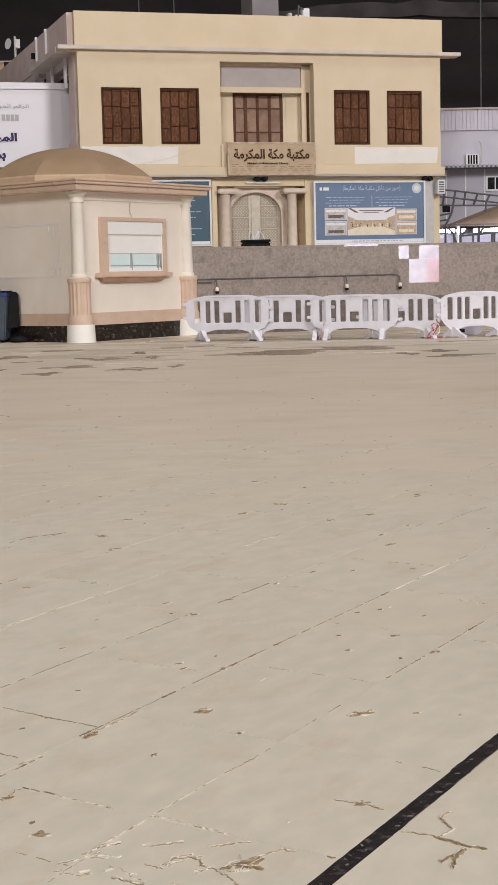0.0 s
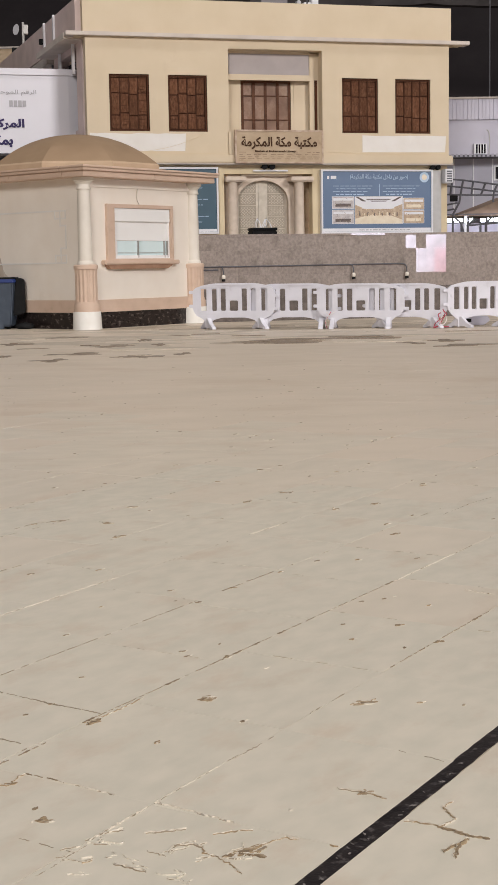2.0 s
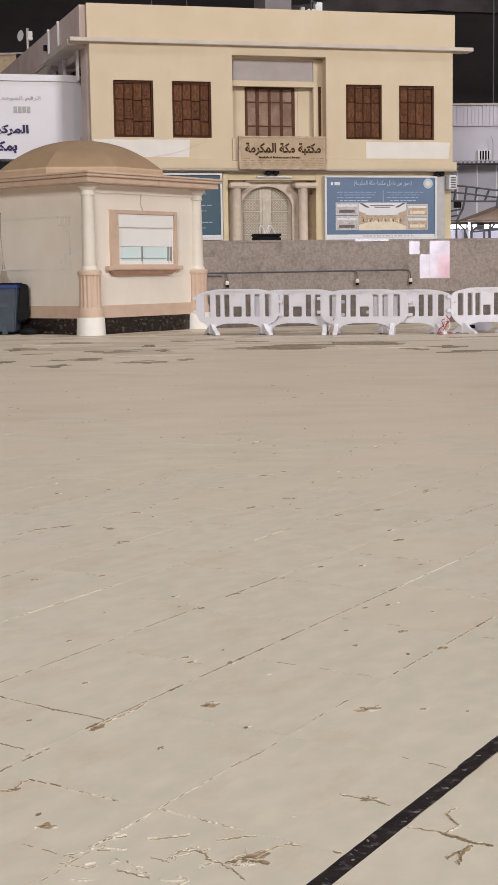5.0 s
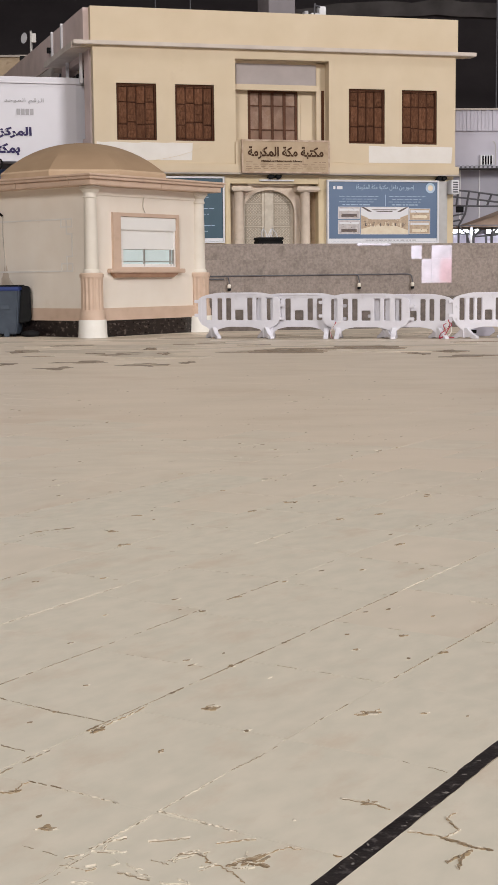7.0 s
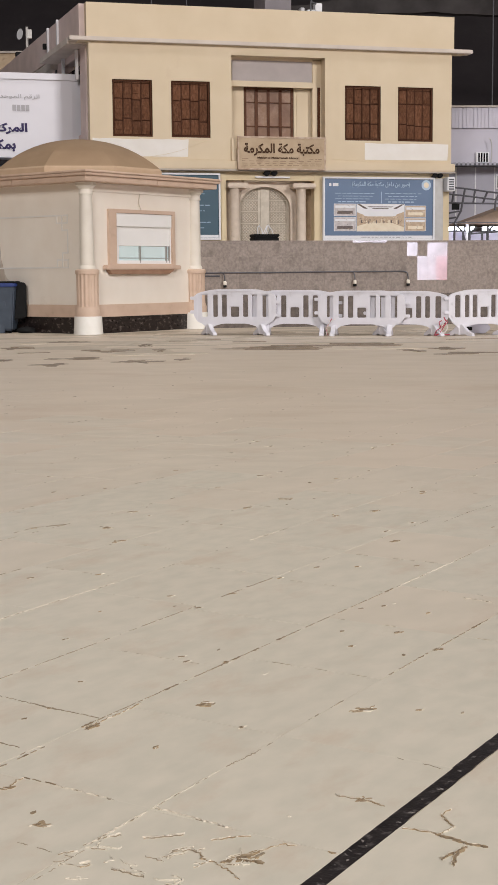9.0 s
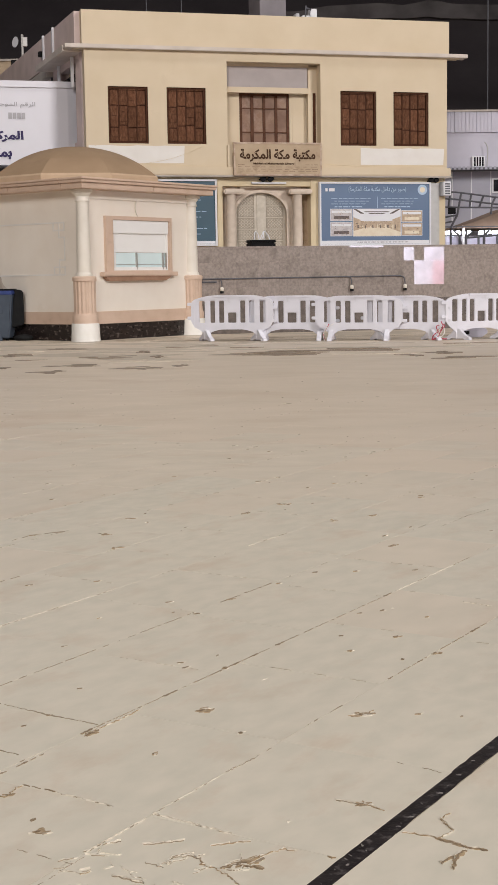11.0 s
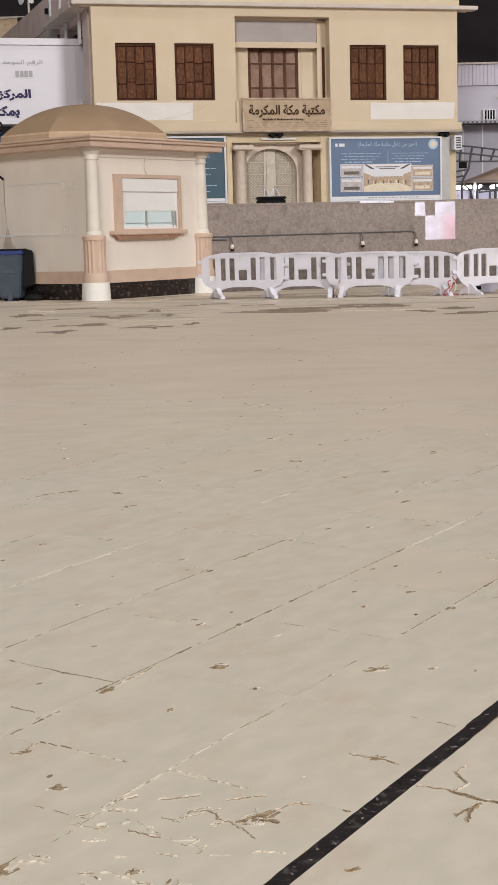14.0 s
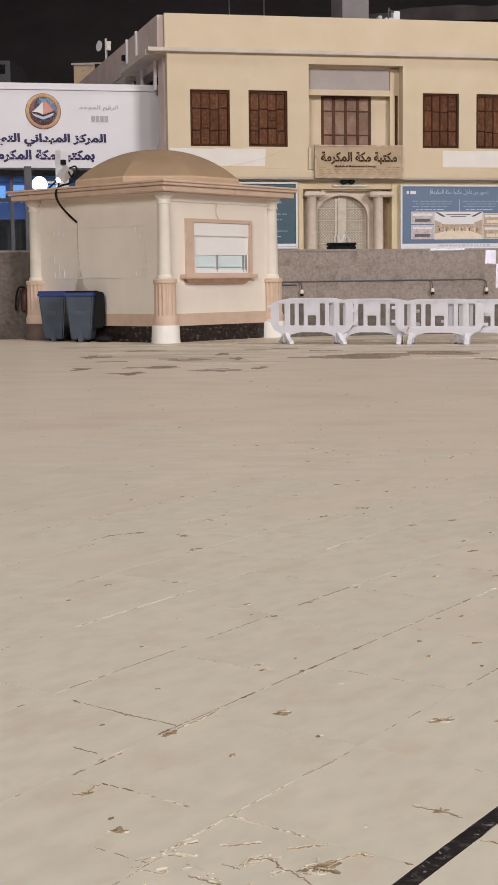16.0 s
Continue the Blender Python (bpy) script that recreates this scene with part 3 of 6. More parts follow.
# breaks in the slabs, each a chain of plan points
DARK_JOINTS = [
    [(-0.697, 4.180), (-0.637, 4.133), (-0.582, 4.098), (-0.524, 4.064), (-0.467, 4.020)],
    [(-0.700, 3.592), (-0.643, 3.687), (-0.593, 3.773)],
    [(-0.742, 3.824), (-0.638, 3.751)],
    [(-0.613, 3.532), (-0.521, 3.481)],
    [(-0.489, 2.908), (-0.462, 2.948), (-0.421, 3.029), (-0.393, 3.072)],
    [(-0.559, 3.113), (-0.531, 3.096)],
    [(-0.510, 3.083), (-0.472, 3.057)],
    [(-0.442, 3.041), (-0.421, 3.029)],
    [(-0.823, 4.270), (-0.634, 4.127), (-0.466, 4.025)],
    [(-0.078, 3.614), (-0.035, 3.674), (0.048, 3.807)],
    [(0.438, 3.620), (0.494, 3.568)],
    [(0.374, 3.670), (0.391, 3.648)],
    [(-0.259, 3.032), (-0.214, 3.001)],
]
LONG_JOINTS = [
    [(-0.513, 3.938), (-0.482, 3.990), (-0.419, 4.094), (-0.345, 4.216), (-0.298, 4.294), (-0.237, 4.395), (-0.167, 4.510), (-0.101, 4.619), (-0.057, 4.691), (0.027, 4.829), (0.105, 4.958), (0.183, 5.088), (0.260, 5.214), (0.369, 5.394), (0.464, 5.551), (0.573, 5.731)],
    [(-0.858, 4.406), (-0.783, 4.529), (-0.685, 4.691), (-0.585, 4.855), (-0.529, 4.948)],
    [(-0.428, 5.115), (-0.332, 5.274), (-0.251, 5.407)],
    [(-0.140, 5.590), (-0.104, 5.651), (-0.024, 5.782), (0.074, 5.943)],
    [(0.168, 4.027), (0.185, 4.055)],
    [(0.230, 4.128), (0.262, 4.181)],
    [(0.429, 4.457), (0.502, 4.577), (0.608, 4.753), (0.702, 4.907), (0.872, 5.188)],
    [(-1.132, 6.026), (-1.049, 6.164)],
    [(-1.231, 7.050), (-1.155, 7.191), (-0.997, 7.286)],
    [(-0.818, 7.224), (-0.741, 7.139)],
    [(0.120, 7.057), (0.165, 7.132)],
    [(0.983, 7.272), (1.172, 7.598), (1.323, 7.799)],
]
PALE_JOINTS = [
    [(-0.396, 3.096), (-0.335, 3.196), (-0.274, 3.297)],
    [(-0.263, 3.315), (-0.259, 3.322), (-0.178, 3.266), (-0.065, 3.188)],
    [(-0.256, 3.327), (-0.165, 3.477), (-0.105, 3.575)],
    [(-0.521, 3.481), (-0.440, 3.428), (-0.361, 3.373)],
    [(-0.986, 5.231), (-0.813, 5.517), (-0.601, 5.867)],
    [(0.587, 5.754), (0.684, 5.915), (0.952, 6.357)],
    [(-0.029, 6.811), (0.120, 7.057)],
    [(-2.114, 11.660), (-1.995, 11.858)],
    [(0.833, 5.542), (0.937, 5.460)],
    [(1.007, 10.594), (1.096, 10.742)],
    [(0.008, 8.945), (0.092, 9.083)],
]
RIDGES = [
    [(-0.210, 3.031), (-0.193, 3.062), (-0.156, 3.068), (-0.133, 3.052)],
    [(-0.326, 2.966), (-0.291, 2.948), (-0.251, 2.924)],
    [(-0.270, 3.134), (-0.211, 3.146), (-0.173, 3.156)],
    [(0.191, 3.396), (0.222, 3.388), (0.256, 3.368)],
    [(-0.361, 3.142), (-0.320, 3.158)],
    [(-0.401, 2.989), (-0.376, 3.003)],
]
BROWN_CRACKS = [
    [(-0.133, 3.052), (-0.130, 3.014), (-0.105, 2.993), (-0.073, 2.957), (-0.046, 2.901)],
    [(-0.020, 3.037), (0.024, 3.074), (0.056, 3.093), (0.084, 3.080)],
    [(-0.114, 3.115), (-0.071, 3.131), (-0.022, 3.140)],
    [(0.242, 3.376), (0.275, 3.349), (0.306, 3.319)],
    [(0.338, 3.180), (0.371, 3.170), (0.413, 3.146)],
    [(0.468, 3.294), (0.438, 3.262), (0.459, 3.189), (0.448, 3.168), (0.413, 3.139)],
    [(-0.675, 3.456), (-0.641, 3.444), (-0.631, 3.503), (-0.613, 3.528)],
    [(-0.500, 3.922), (-0.479, 3.968), (-0.454, 4.004), (-0.404, 4.083), (-0.354, 4.177)],
    [(-0.399, 2.968), (-0.374, 2.982)],
    [(0.272, 4.072), (0.334, 4.092), (0.353, 4.131)],
    [(0.152, 3.047), (0.173, 3.040)],
]
THICK_CRACKS = [
    [(-0.086, 2.993), (-0.043, 3.007), (0.008, 2.985)],
    [(0.413, 3.139), (0.448, 3.112), (0.482, 3.082), (0.514, 3.069)],
    [(0.471, 3.076), (0.444, 3.036), (0.423, 2.969)],
    [(0.436, 3.039), (0.418, 3.018), (0.403, 3.000)],
    [(-0.494, 3.922), (-0.461, 3.978)],
]
for i, c in enumerate(BROWN_CRACKS):
    crack(c, 0.0052, CHIP, i, 0.0020, wander=0.003)
    crack([(x + 0.002, y + 0.006) for x, y in c], 0.005, PALE_CHIP, i + 30, 0.0012)
for i, c in enumerate(THICK_CRACKS):
    crack(c, 0.016, CHIP, i + 50, 0.0016, wander=0.004)
    crack([(x + 0.002, y - 0.002) for x, y in c], 0.005, DARK_CORE, i + 60, 0.0036, wander=0.004)
    crack([(x, y + 0.011) for x, y in c], 0.008, PALE_CHIP, i + 70, 0.0010)
for i, c in enumerate(RIDGES):
    crack(c, 0.008, PALE_CHIP, i + 80, 0.0034, wander=0.003)
    crack([(x, y - 0.007) for x, y in c], 0.004, CRACK, i + 90, 0.0012, wander=0.003)
# worn joints open and close along their length
worn_bm, core_bm = bmesh.new(), bmesh.new()
for i, c in enumerate(DARK_JOINTS + LONG_JOINTS):
    g = random.Random(300 + i)
    for a, b in zip(c, c[1:]):
        s, n = 0.0, math.hypot(b[0] - a[0], b[1] - a[1])
        while s < 1:
            e = min(s + g.uniform(0.02, 0.10) / n, 1.0)
            w = (0.0024 + min(g.expovariate(1 / 0.002), 0.008)) * (1 + a[1] / 12)
            crack([(a[0] + (b[0] - a[0]) * q, a[1] + (b[1] - a[1]) * q) for q in (s, e)], w, CRACK, 300 + i, 0.0010, core_bm if w > 0.0088 else worn_bm, 0.001)
            s = e + g.choice((0.0, 0.008, 0.015, 0.04)) / n
tagged(part("worn_joint", worn_bm, CRACK, floor), kind="stuff")
tagged(part("worn_hollow", core_bm, DARK_CORE, floor), kind="stuff")
for i, c in enumerate(PALE_JOINTS):
    g = random.Random(340 + i)
    crack(c, 0.0065 if c[0][1] < 4 else 0.007, PALE_CHIP, 340 + i, 0.0022, wander=0.0012)
    for a, b in zip(c, c[1:]):
        for k in range(2):
            q = g.random() * 0.8
            crack([(a[0] + (b[0] - a[0]) * (q + d), a[1] + (b[1] - a[1]) * (q + d) - 0.004) for d in (0.0, 0.15)], 0.004, CRACK, 360 + i + k, 0.0012)
# crumbling joints: dark broken lengths along the rows, a few pale grouted ones, faint cross joints
g = random.Random(11)
for k, (y0, y1) in enumerate(rows):
    if k < 10:
        continue
    dark, pale = bmesh.new(), bmesh.new()
    x = 0.8
    q = 0
    worn = g.uniform(0.12, 0.3) if k < 17 else g.uniform(0.25, 0.6)
    while x < 17:
        n = min(0.004 + g.expovariate(1 / 0.018), 0.11)
        a, b = M_TILES @ Vector((x, y1 + g.uniform(-0.0015, 0.0015), 0)), M_TILES @ Vector((x + n, y1 + g.uniform(-0.0015, 0.0015), 0))
        q += 1
        if 2.2 < a.y < 15 and abs(a.x) < 0.6 + 0.22 * a.y:
            grow = 1 + a.y / 16
            t = g.random()
            if t < (1 if a.y < 8 else 0.4) * worn * (0.45 + 2.0 * max(0, noise.noise(Vector((x * 1.9, k * 3.7, 0))))) + 0.04:
                crack([(a.x, a.y), (b.x, b.y)], (0.0016 + min(g.expovariate(1 / 0.0014), 0.007)) * grow, CRACK, k * 100 + q, 0.0008, dark)
            elif t > 0.93:
                crack([(a.x, a.y), (b.x, b.y)], g.uniform(0.003, 0.006) * grow, PALE_CHIP, k * 100 + q, 0.0008, pale)
        x += n + min(g.expovariate(1 / 0.02), 0.15)
    for bm, m in ((dark, CRACK), (pale, PALE_CHIP)):
        if len(bm.verts):
            tagged(part("joint_line", bm, m, floor), kind="stuff")
        else:
            bm.free()
cross_bm = bmesh.new()
for i, (x, y0, y1, k) in enumerate(near):
    if g.random() < 0.45:
        y = y0 + g.uniform(0, 0.25)
        while y < y1 - 0.06:
            n = g.uniform(0.01, 0.08)
            a, b = M_TILES @ Vector((x - 0.0006, y, 0)), M_TILES @ Vector((x - 0.0006 + g.uniform(-0.002, 0.002), y + n, 0))
            crack([(a.x, a.y), (b.x, b.y)], g.uniform(0.0006, 0.0016), CRACK, 3000 + i, 0.0006, cross_bm, wander=0.0012)
            y += n + g.uniform(0.02, 0.2)
tagged(part("cross_joint_line", cross_bm, MORTAR, floor), kind="stuff")
# flecks and scratches on the black strip
for i in range(46):
    x = 2.0 + 3.4 * g.random()
    c = M_TILES @ Vector((x, strip_line(x) + 0.024 + g.uniform(-0.013, 0.013), 0))
    r = g.uniform(0.002, 0.007)
    blot("fleck", c.x, c.y, r, r * g.uniform(0.25, 0.7), 0.0012, FLECK, 500 + i, turn=g.uniform(0, 3), n=12, rag=0.7)
# shattered corner of slabs close to the walker: lifted pale flakes, most with a painted shadow line
g = random.Random(71)
flakes, edges = bmesh.new(), bmesh.new()
for i in range(46):
    x, y = (g.uniform(-0.47, -0.03), g.uniform(2.82, 3.13)) if i < 30 else (g.uniform(-0.62, -0.2), g.uniform(2.55, 2.86))
    a = g.gauss(0.2, 0.55)
    pts = [(x, y)]
    for _ in range(g.randint(3, 7)):
        a += g.gauss(0, 0.5)
        d = g.uniform(0.005, 0.016)
        pts.append((pts[-1][0] + d * math.cos(a), pts[-1][1] + d * 0.8 * math.sin(a)))
    w = g.uniform(0.002, 0.008)
    crack(pts, w, FLAKE, 3500 + i, 0.0008 + 0.00007 * i, flakes)
    if i % 3 != 1:
        crack([(px + 0.001, py - 0.003) for px, py in pts[:-1]], g.uniform(0.0012, 0.0026), CRACK, 3600 + i, 0.0005 + 0.00003 * i, edges)
tagged(part("shattered_corner", flakes, FLAKE, floor), kind="stuff")
tagged(part("flake_shadow", edges, CRACK, floor), kind="stuff")
# small chips, each a dark crumb with a pale lip
SMALL_CHIPS = [(-0.67, 7.66), (-0.58, 7.53), (-0.03, 7.78), (0.42, 7.52), (0.82, 7.26), (0.66, 7.02), (0.45, 6.16), (0.51, 5.00), (0.50, 4.69), (0.66, 5.29), (0.50, 5.41), (0.31, 5.02), (0.33, 4.81), (-0.26, 4.69), (-0.24, 4.63), (-0.61, 5.35), (-0.69, 4.93), (-0.57, 4.40), (-0.69, 6.77), (-0.23, 5.40), (-0.35, 5.61), (-0.69, 6.03), (-0.98, 5.97), (-0.05, 3.93), (0.48, 4.08), (-0.10, 4.61), (0.62, 4.76), (0.10, 5.93)]
SMALL_CHIPS += [(-1.39, 12.74), (-0.15, 11.02), (1.05, 10.65), (0.03, 9.03), (0.34, 8.71), (0.52, 8.88), (1.00, 8.32), (0.20, 8.06), (-0.23, 8.55), (-1.22, 8.40), (-1.34, 9.07), (-0.53, 9.31), (0.66, 8.95), (1.16, 11.40)]
for i, (x, y) in enumerate(SMALL_CHIPS):
    r, a = g.uniform(0.006, 0.013) * (0.7 + y / 10), g.uniform(0.2, 0.9)
    blot("chip", x + 0.25 * r, y + 0.5 * r, r, r * 0.42, 0.0012, PALE_CHIP, 200 + i, turn=a, n=14, rag=0.6)
    blot("chip", x, y, r * 0.75, r * g.uniform(0.25, 0.4), 0.0026, DARK_CORE if i % 3 else CHIP, 240 + i, turn=a, n=14, rag=0.6)
for i in range(90):
    y = 2.7 + 17 * g.random()
    x = g.uniform(-1, 1) * (0.2 + 0.17 * y)
    r = g.uniform(0.0035, 0.009) * (1 + y / 9)
    blot("chip", x, y, r, r * g.uniform(0.25, 0.5), 0.0014, (CRACK, DARK_CORE, PALE_CHIP)[i % 3], 280 + i, turn=g.uniform(0.4, 1.3), n=10)
# small spalls: a pale lip with a dark edge
for i in range(20):
    y = 7.5 + 9 * g.random()
    x = g.uniform(-1, 1) * (0.1 + 0.17 * y)
    r, a = g.uniform(0.010, 0.022) * (1 + y / 20), g.uniform(0.3, 1.0)
    blot("chip", x, y, r, r * 0.4, 0.0012, PALE_CHIP, 1100 + i, turn=a, n=12, rag=0.5)
    blot("chip", x + 0.3 * r, y - 0.55 * r, r * 0.6, r * 0.22, 0.0026, CRACK, 1200 + i, turn=a, n=10, rag=0.5)
# damp marks by the kiosk and the barriers
STAINS = [(-3.68, 27.72, 0.38), (-2.43, 24.42, 0.31), (-2.69, 22.31, 0.37), (-3.04, 20.68, 0.21), (-1.67, 21.29, 0.3), (-1.1, 21.77, 0.12), (0.3, 24.68, 0.86), (1.6, 25.84, 0.89), (2.69, 23.9, 0.15), (3.4, 24.51, 0.29), (3.56, 23.05, 0.36), (-4.24, 25.48, 0.26), (-3.92, 21.91, 0.11), (-2.01, 26.51, 0.09), (0.58, 25.02, 0.45), (1.99, 26.4, 0.47), (-1.66, 24.65, 0.1)]
for i, (x, y, r) in enumerate(STAINS):
    blot("damp_mark", x, y, r * 0.85, 0.16 + 0.12 * r, 0.0016, WET, 400 + i * 4, n=48, rag=0.55)
    for j in range(3):
        blot("damp_mark", x + g.uniform(-0.9, 0.9) * r, y + g.uniform(-0.5, 0.5), r * g.uniform(0.2, 0.6), g.uniform(0.05, 0.16), 0.0016, WET, 401 + i * 4 + j, n=40, rag=0.8)
# thin dried streaks across the slabs by the kiosk
for i in range(12):
    x, y = g.uniform(-5.0, 4.5), g.uniform(22.0, 29.5)
    blot("damp_mark", x, y, g.uniform(0.12, 0.5), g.uniform(0.012, 0.06), 0.0016, WET if i % 3 else DIRT_SHADE, 470 + i, turn=g.uniform(-0.1, 0.25), n=36, rag=0.8)
# trodden dirt before wall, barriers and kiosk, plus shade painted behind the barriers
for i in range(46):
    x, y = g.uniform(-5.5, 8), g.uniform(23.5, 34.5) if i < 30 else g.uniform(29.8, 34.5)
    blot("dirt_shade_mark", x, y, g.uniform(0.4, 1.6), g.uniform(0.12, 0.55), -0.0008, DIRT_SHADE, 700 + i, n=44, rag=0.75)

# darker dirt round the kiosk foot, and shadow painted under the barriers
for i in range(26):
    if i < 12:
        x, y = -6.6 + 0.42 * i + g.uniform(-0.1, 0.1), 31.0 + abs(i - 7) * 0.45 + g.uniform(-0.2, 0.1)
    else:
        x, y = g.uniform(-1.3, 6.0), g.uniform(29.9, 32.5)
    blot("dirt_shade_mark", x, y, g.uniform(0.25, 0.8), g.uniform(0.08, 0.25), 0.0002, DIRT_SHADE_DARK, 800 + i, n=40, rag=0.8)

# ---------------------------------------------------------------- granite wall and terrace in front of the library
LIB = pose(0, 41, 0, 0, 0, 15.1)   # local x along the facade, local y into the building
WALL_Y = -5.91


def granite_wall(name, u0, u1, y, top, first, polished=()):
    w = thing(name, "low terrace wall clad in grey-brown granite slabs", "wall", LIB, kind="structure")
    pbox("core", (u0, u1, y + 0.03, y + 0.4, 0, top - 0.05), SLAB_GREY, w)
    ends = [u0, 1.0, 1.9, u1] if polished else [u0, u1]
    for a, b in zip(ends, ends[1:]):
        pbox("coping", (a, b - 0.001, y - 0.012, y + 0.42, top - 0.05, top), GRANITE_POLISH if a == 1.0 else GRANITE, w)
    zs = (0.0, 0.80, 1.133, 1.74, top - 0.05)
    k = 0
    for r in range(4):
        u = u0
        cut = [u0] + [first + 0.55 * i for i in range(-30, 60) if u0 + 0.1 < first + 0.55 * i < u1 - 0.05] + [u1]
        cut = sorted(cut + [2.735]) if polished and r > 1 else cut
        for a, b in zip(cut, cut[1:]):
            mid = (a + b) / 2
            hit = any(p[0] < mid < p[1] and p[2] == r for p in polished)
            bm = bmesh.new()
            j = 0.0 if hit else rng.uniform(-0.0012, 0.0012)
            box(bm, a + 0.0006, b - 0.0006, y + j, y + 0.03, zs[r] + 0.0006, zs[r + 1] - 0.0006)
            # darker granite copy paints shade on the bottom course and the west wall
            part("slab", bm, GRANITE_POLISH if hit else (GRANITE if r and polished else GRANITE_SHADE), w)
    return w


granite_wall("wall_terrace", -3.05, 15.0, WALL_Y, 2.13, 2.455, ((2.4, 2.73, 3), (2.99, 3.56, 3), (2.99, 3.56, 2), (2.74, 2.99, 2)))
granite_wall("wall_terrace_west", -17.0, -8.0, -3.9, 2.2, -9.0)
terrace = bmesh.new()
prism(terrace, [(-17, -3.5), (-8.0, -3.5), (-8.0, -2.0), (-2.6, -2.0), (-2.6, -5.5), (15, -5.5), (15, 0.3), (-17, 0.3)], 0, 1.0)
single("terrace", terrace, SLAB_GREY, "raised concrete terrace behind the granite wall", "terrace", LIB, kind="structure")

# ---------------------------------------------------------------- library
lib = thing("library_building", "two-storey cream library with brown shuttered windows and a flat cornice", "building", LIB)
L, R = -4.66, 6.14
WIN = [(-4.02, -2.885), (-2.349, -1.219), (2.806, 3.916), (4.449, 5.554)]
bm = bmesh.new()
holed(bm, L, R, 4.53, 7.72, 0, 0.35, [(a, b, 5.17, 6.735) for a, b in WIN] + [(-0.593, 2.201, 4.9, 7.488)])
part("upper_wall", bm, CREAM, lib, "cream painted upper storey wall")
bm = bmesh.new()
holed(bm, L, R, 0.0, 4.29, 0.12, 0.45, [(-0.75, 1.90, 1.0, 4.0)])
part("lower_wall", bm, CREAM_LOW, lib, "pale yellow ground storey wall")
pbox("parapet", (L - 0.06, R + 0.04, -0.06, 0.25, 7.8505, 8.78), CREAM, lib, "cream roof parapet")
pbox("string_course", (L - 0.02, R + 0.1, -0.10, 0.45, 4.29, 4.53), CREAM, lib, bevel=0.02)
pbox("drip_edge", (L + 0.02, R + 0.12, -0.13, 0.3, 4.25, 4.289), SLAB_GREY, lib)
pbox("cornice", (-5.2, 6.75, -0.14, 0.3, 7.74, 7.85), CORNICE, lib, "projecting grey concrete cornice slab", bevel=0.012)
pbox("soffit_band", (L - 0.3, R + 0.4, -0.05, 0.3, 7.722, 7.7395), CREAM, lib)
# side and back; the west side runs out of square
SKEW = pose(L, 0, 0, 0, 0, 4.2) @ pose(-L, 0, 0)
bm = bmesh.new()
holed(bm, 0, 14.6, 0, 7.688, 0, 0.3, [(0.7, 2.9, 5.3, 7.5), (4.0, 5.1, 5.3, 7.3), (7.0, 8.6, 5.3, 7.3), (11, 12.3, 5.3, 7.2)])
bm.transform(pose(L + 0.3, 0.451, 0, 0, 0, 90))
west = [part("side_wall", bm, SIDE_PINK, lib, "faded pinkish grey side wall")]
west.append(pbox("side_glazing", (L + 0.12, L + 0.15, 0.6, 15, 5.2, 7.3), DARK_GLASS, lib))
west.append(pbox("side_cornice", (L - 0.54, L + 0.3, 0.301, 4.25, 7.69, 7.85), CORNICE, lib))
west.append(pbox("side_cornice", (L - 0.22, L + 0.3, 4.251, 15.05, 7.55, 7.80), SLAB_GREY, lib))
west.append(pbox("side_parapet", (L - 0.20, L + 0.2, 0.251, 15.05, 7.851, 8.78), SIDE_PINK, lib, "lilac grey stained side parapet"))
for y, z0 in ((1.15, 6.85), (3.0, 6.85)):
    west.append(pbox("drain_pipe", (L - 0.12, L - 0.04, y, y + 0.10, z0, 7.688), BILL_WHITE, lib, "white drain pipe"))
for y in (3.0, 4.45):
    west.append(pbox("parapet_post", (L - 0.26, L - 0.201, y, y + 0.11, 7.88, 8.80), BILL_WHITE, lib))
west.append(pbox("drain_spout", (L - 0.32, L - 0.201, 4.75, 4.9, 8.22, 8.38), BLACK, lib))
west.append(pbox("side_conduit", (L - 0.05, L - 0.001, 4.3, 4.42, 5.0, 7.54), STEEL_DARK, lib))
west.append(pbox("side_shutter", (L - 0.03, L - 0.001, 4.9, 6.3, 5.0, 7.35), STEEL_DARK, lib))
for ob in west:
    ob.matrix_local = SKEW
pbox("side_wall_east", (R - 0.3, R, 0.451, 15.05, 0, 7.689), CREAM, lib)
pbox("side_parapet_east", (R - 0.22, R + 0.04, 0.251, 15.05, 7.801, 8.78), CREAM, lib)
pbox("back_wall", (L - 0.5, R, 15.051, 15.35, 0, 8.78), SIDE_PINK, lib)
pbox("roof", (L + 0.3, R - 0.31, 0.36, 15.05, 7.5, 7.68), SLAB_GREY, lib)
# white patches of newer paint
for a, b, z0, z1 in ((-4.6, -1.86, 4.62, 5.11), (3.42, 6.05, 4.62, 5.10)):
    bm = bmesh.new()
    g = random.Random(int(a * 10))
    top = [(a + (b - a) * i / 14, z1 + g.uniform(-0.012, 0.012)) for i in range(14, -1, -1)]
    slab_y(bm, [(a, z0), (b - 0.03, z0 + 0.01)] + top, -0.005, 0.0)
    part("paint_patch", bm, WHITEWASH, lib, "patch of fresh white paint")

for a, b, z0, z1, sag in ((-3.2, 2.0, 4.58, 4.60, 0.03), (2.3, 6.1, 4.63, 4.60, 0.05), (-3.0, -1.3, 4.62, 5.12, 0.08)):
    bm = bmesh.new()
    tube(bm, [(a + (b - a) * i / 6, -0.025, z0 + (z1 - z0) * i / 6 - sag * math.sin(math.pi * i / 6)) for i in range(7)], 0.0035, 5, 3)
    part("cable", bm, CREAM_LOW, lib)
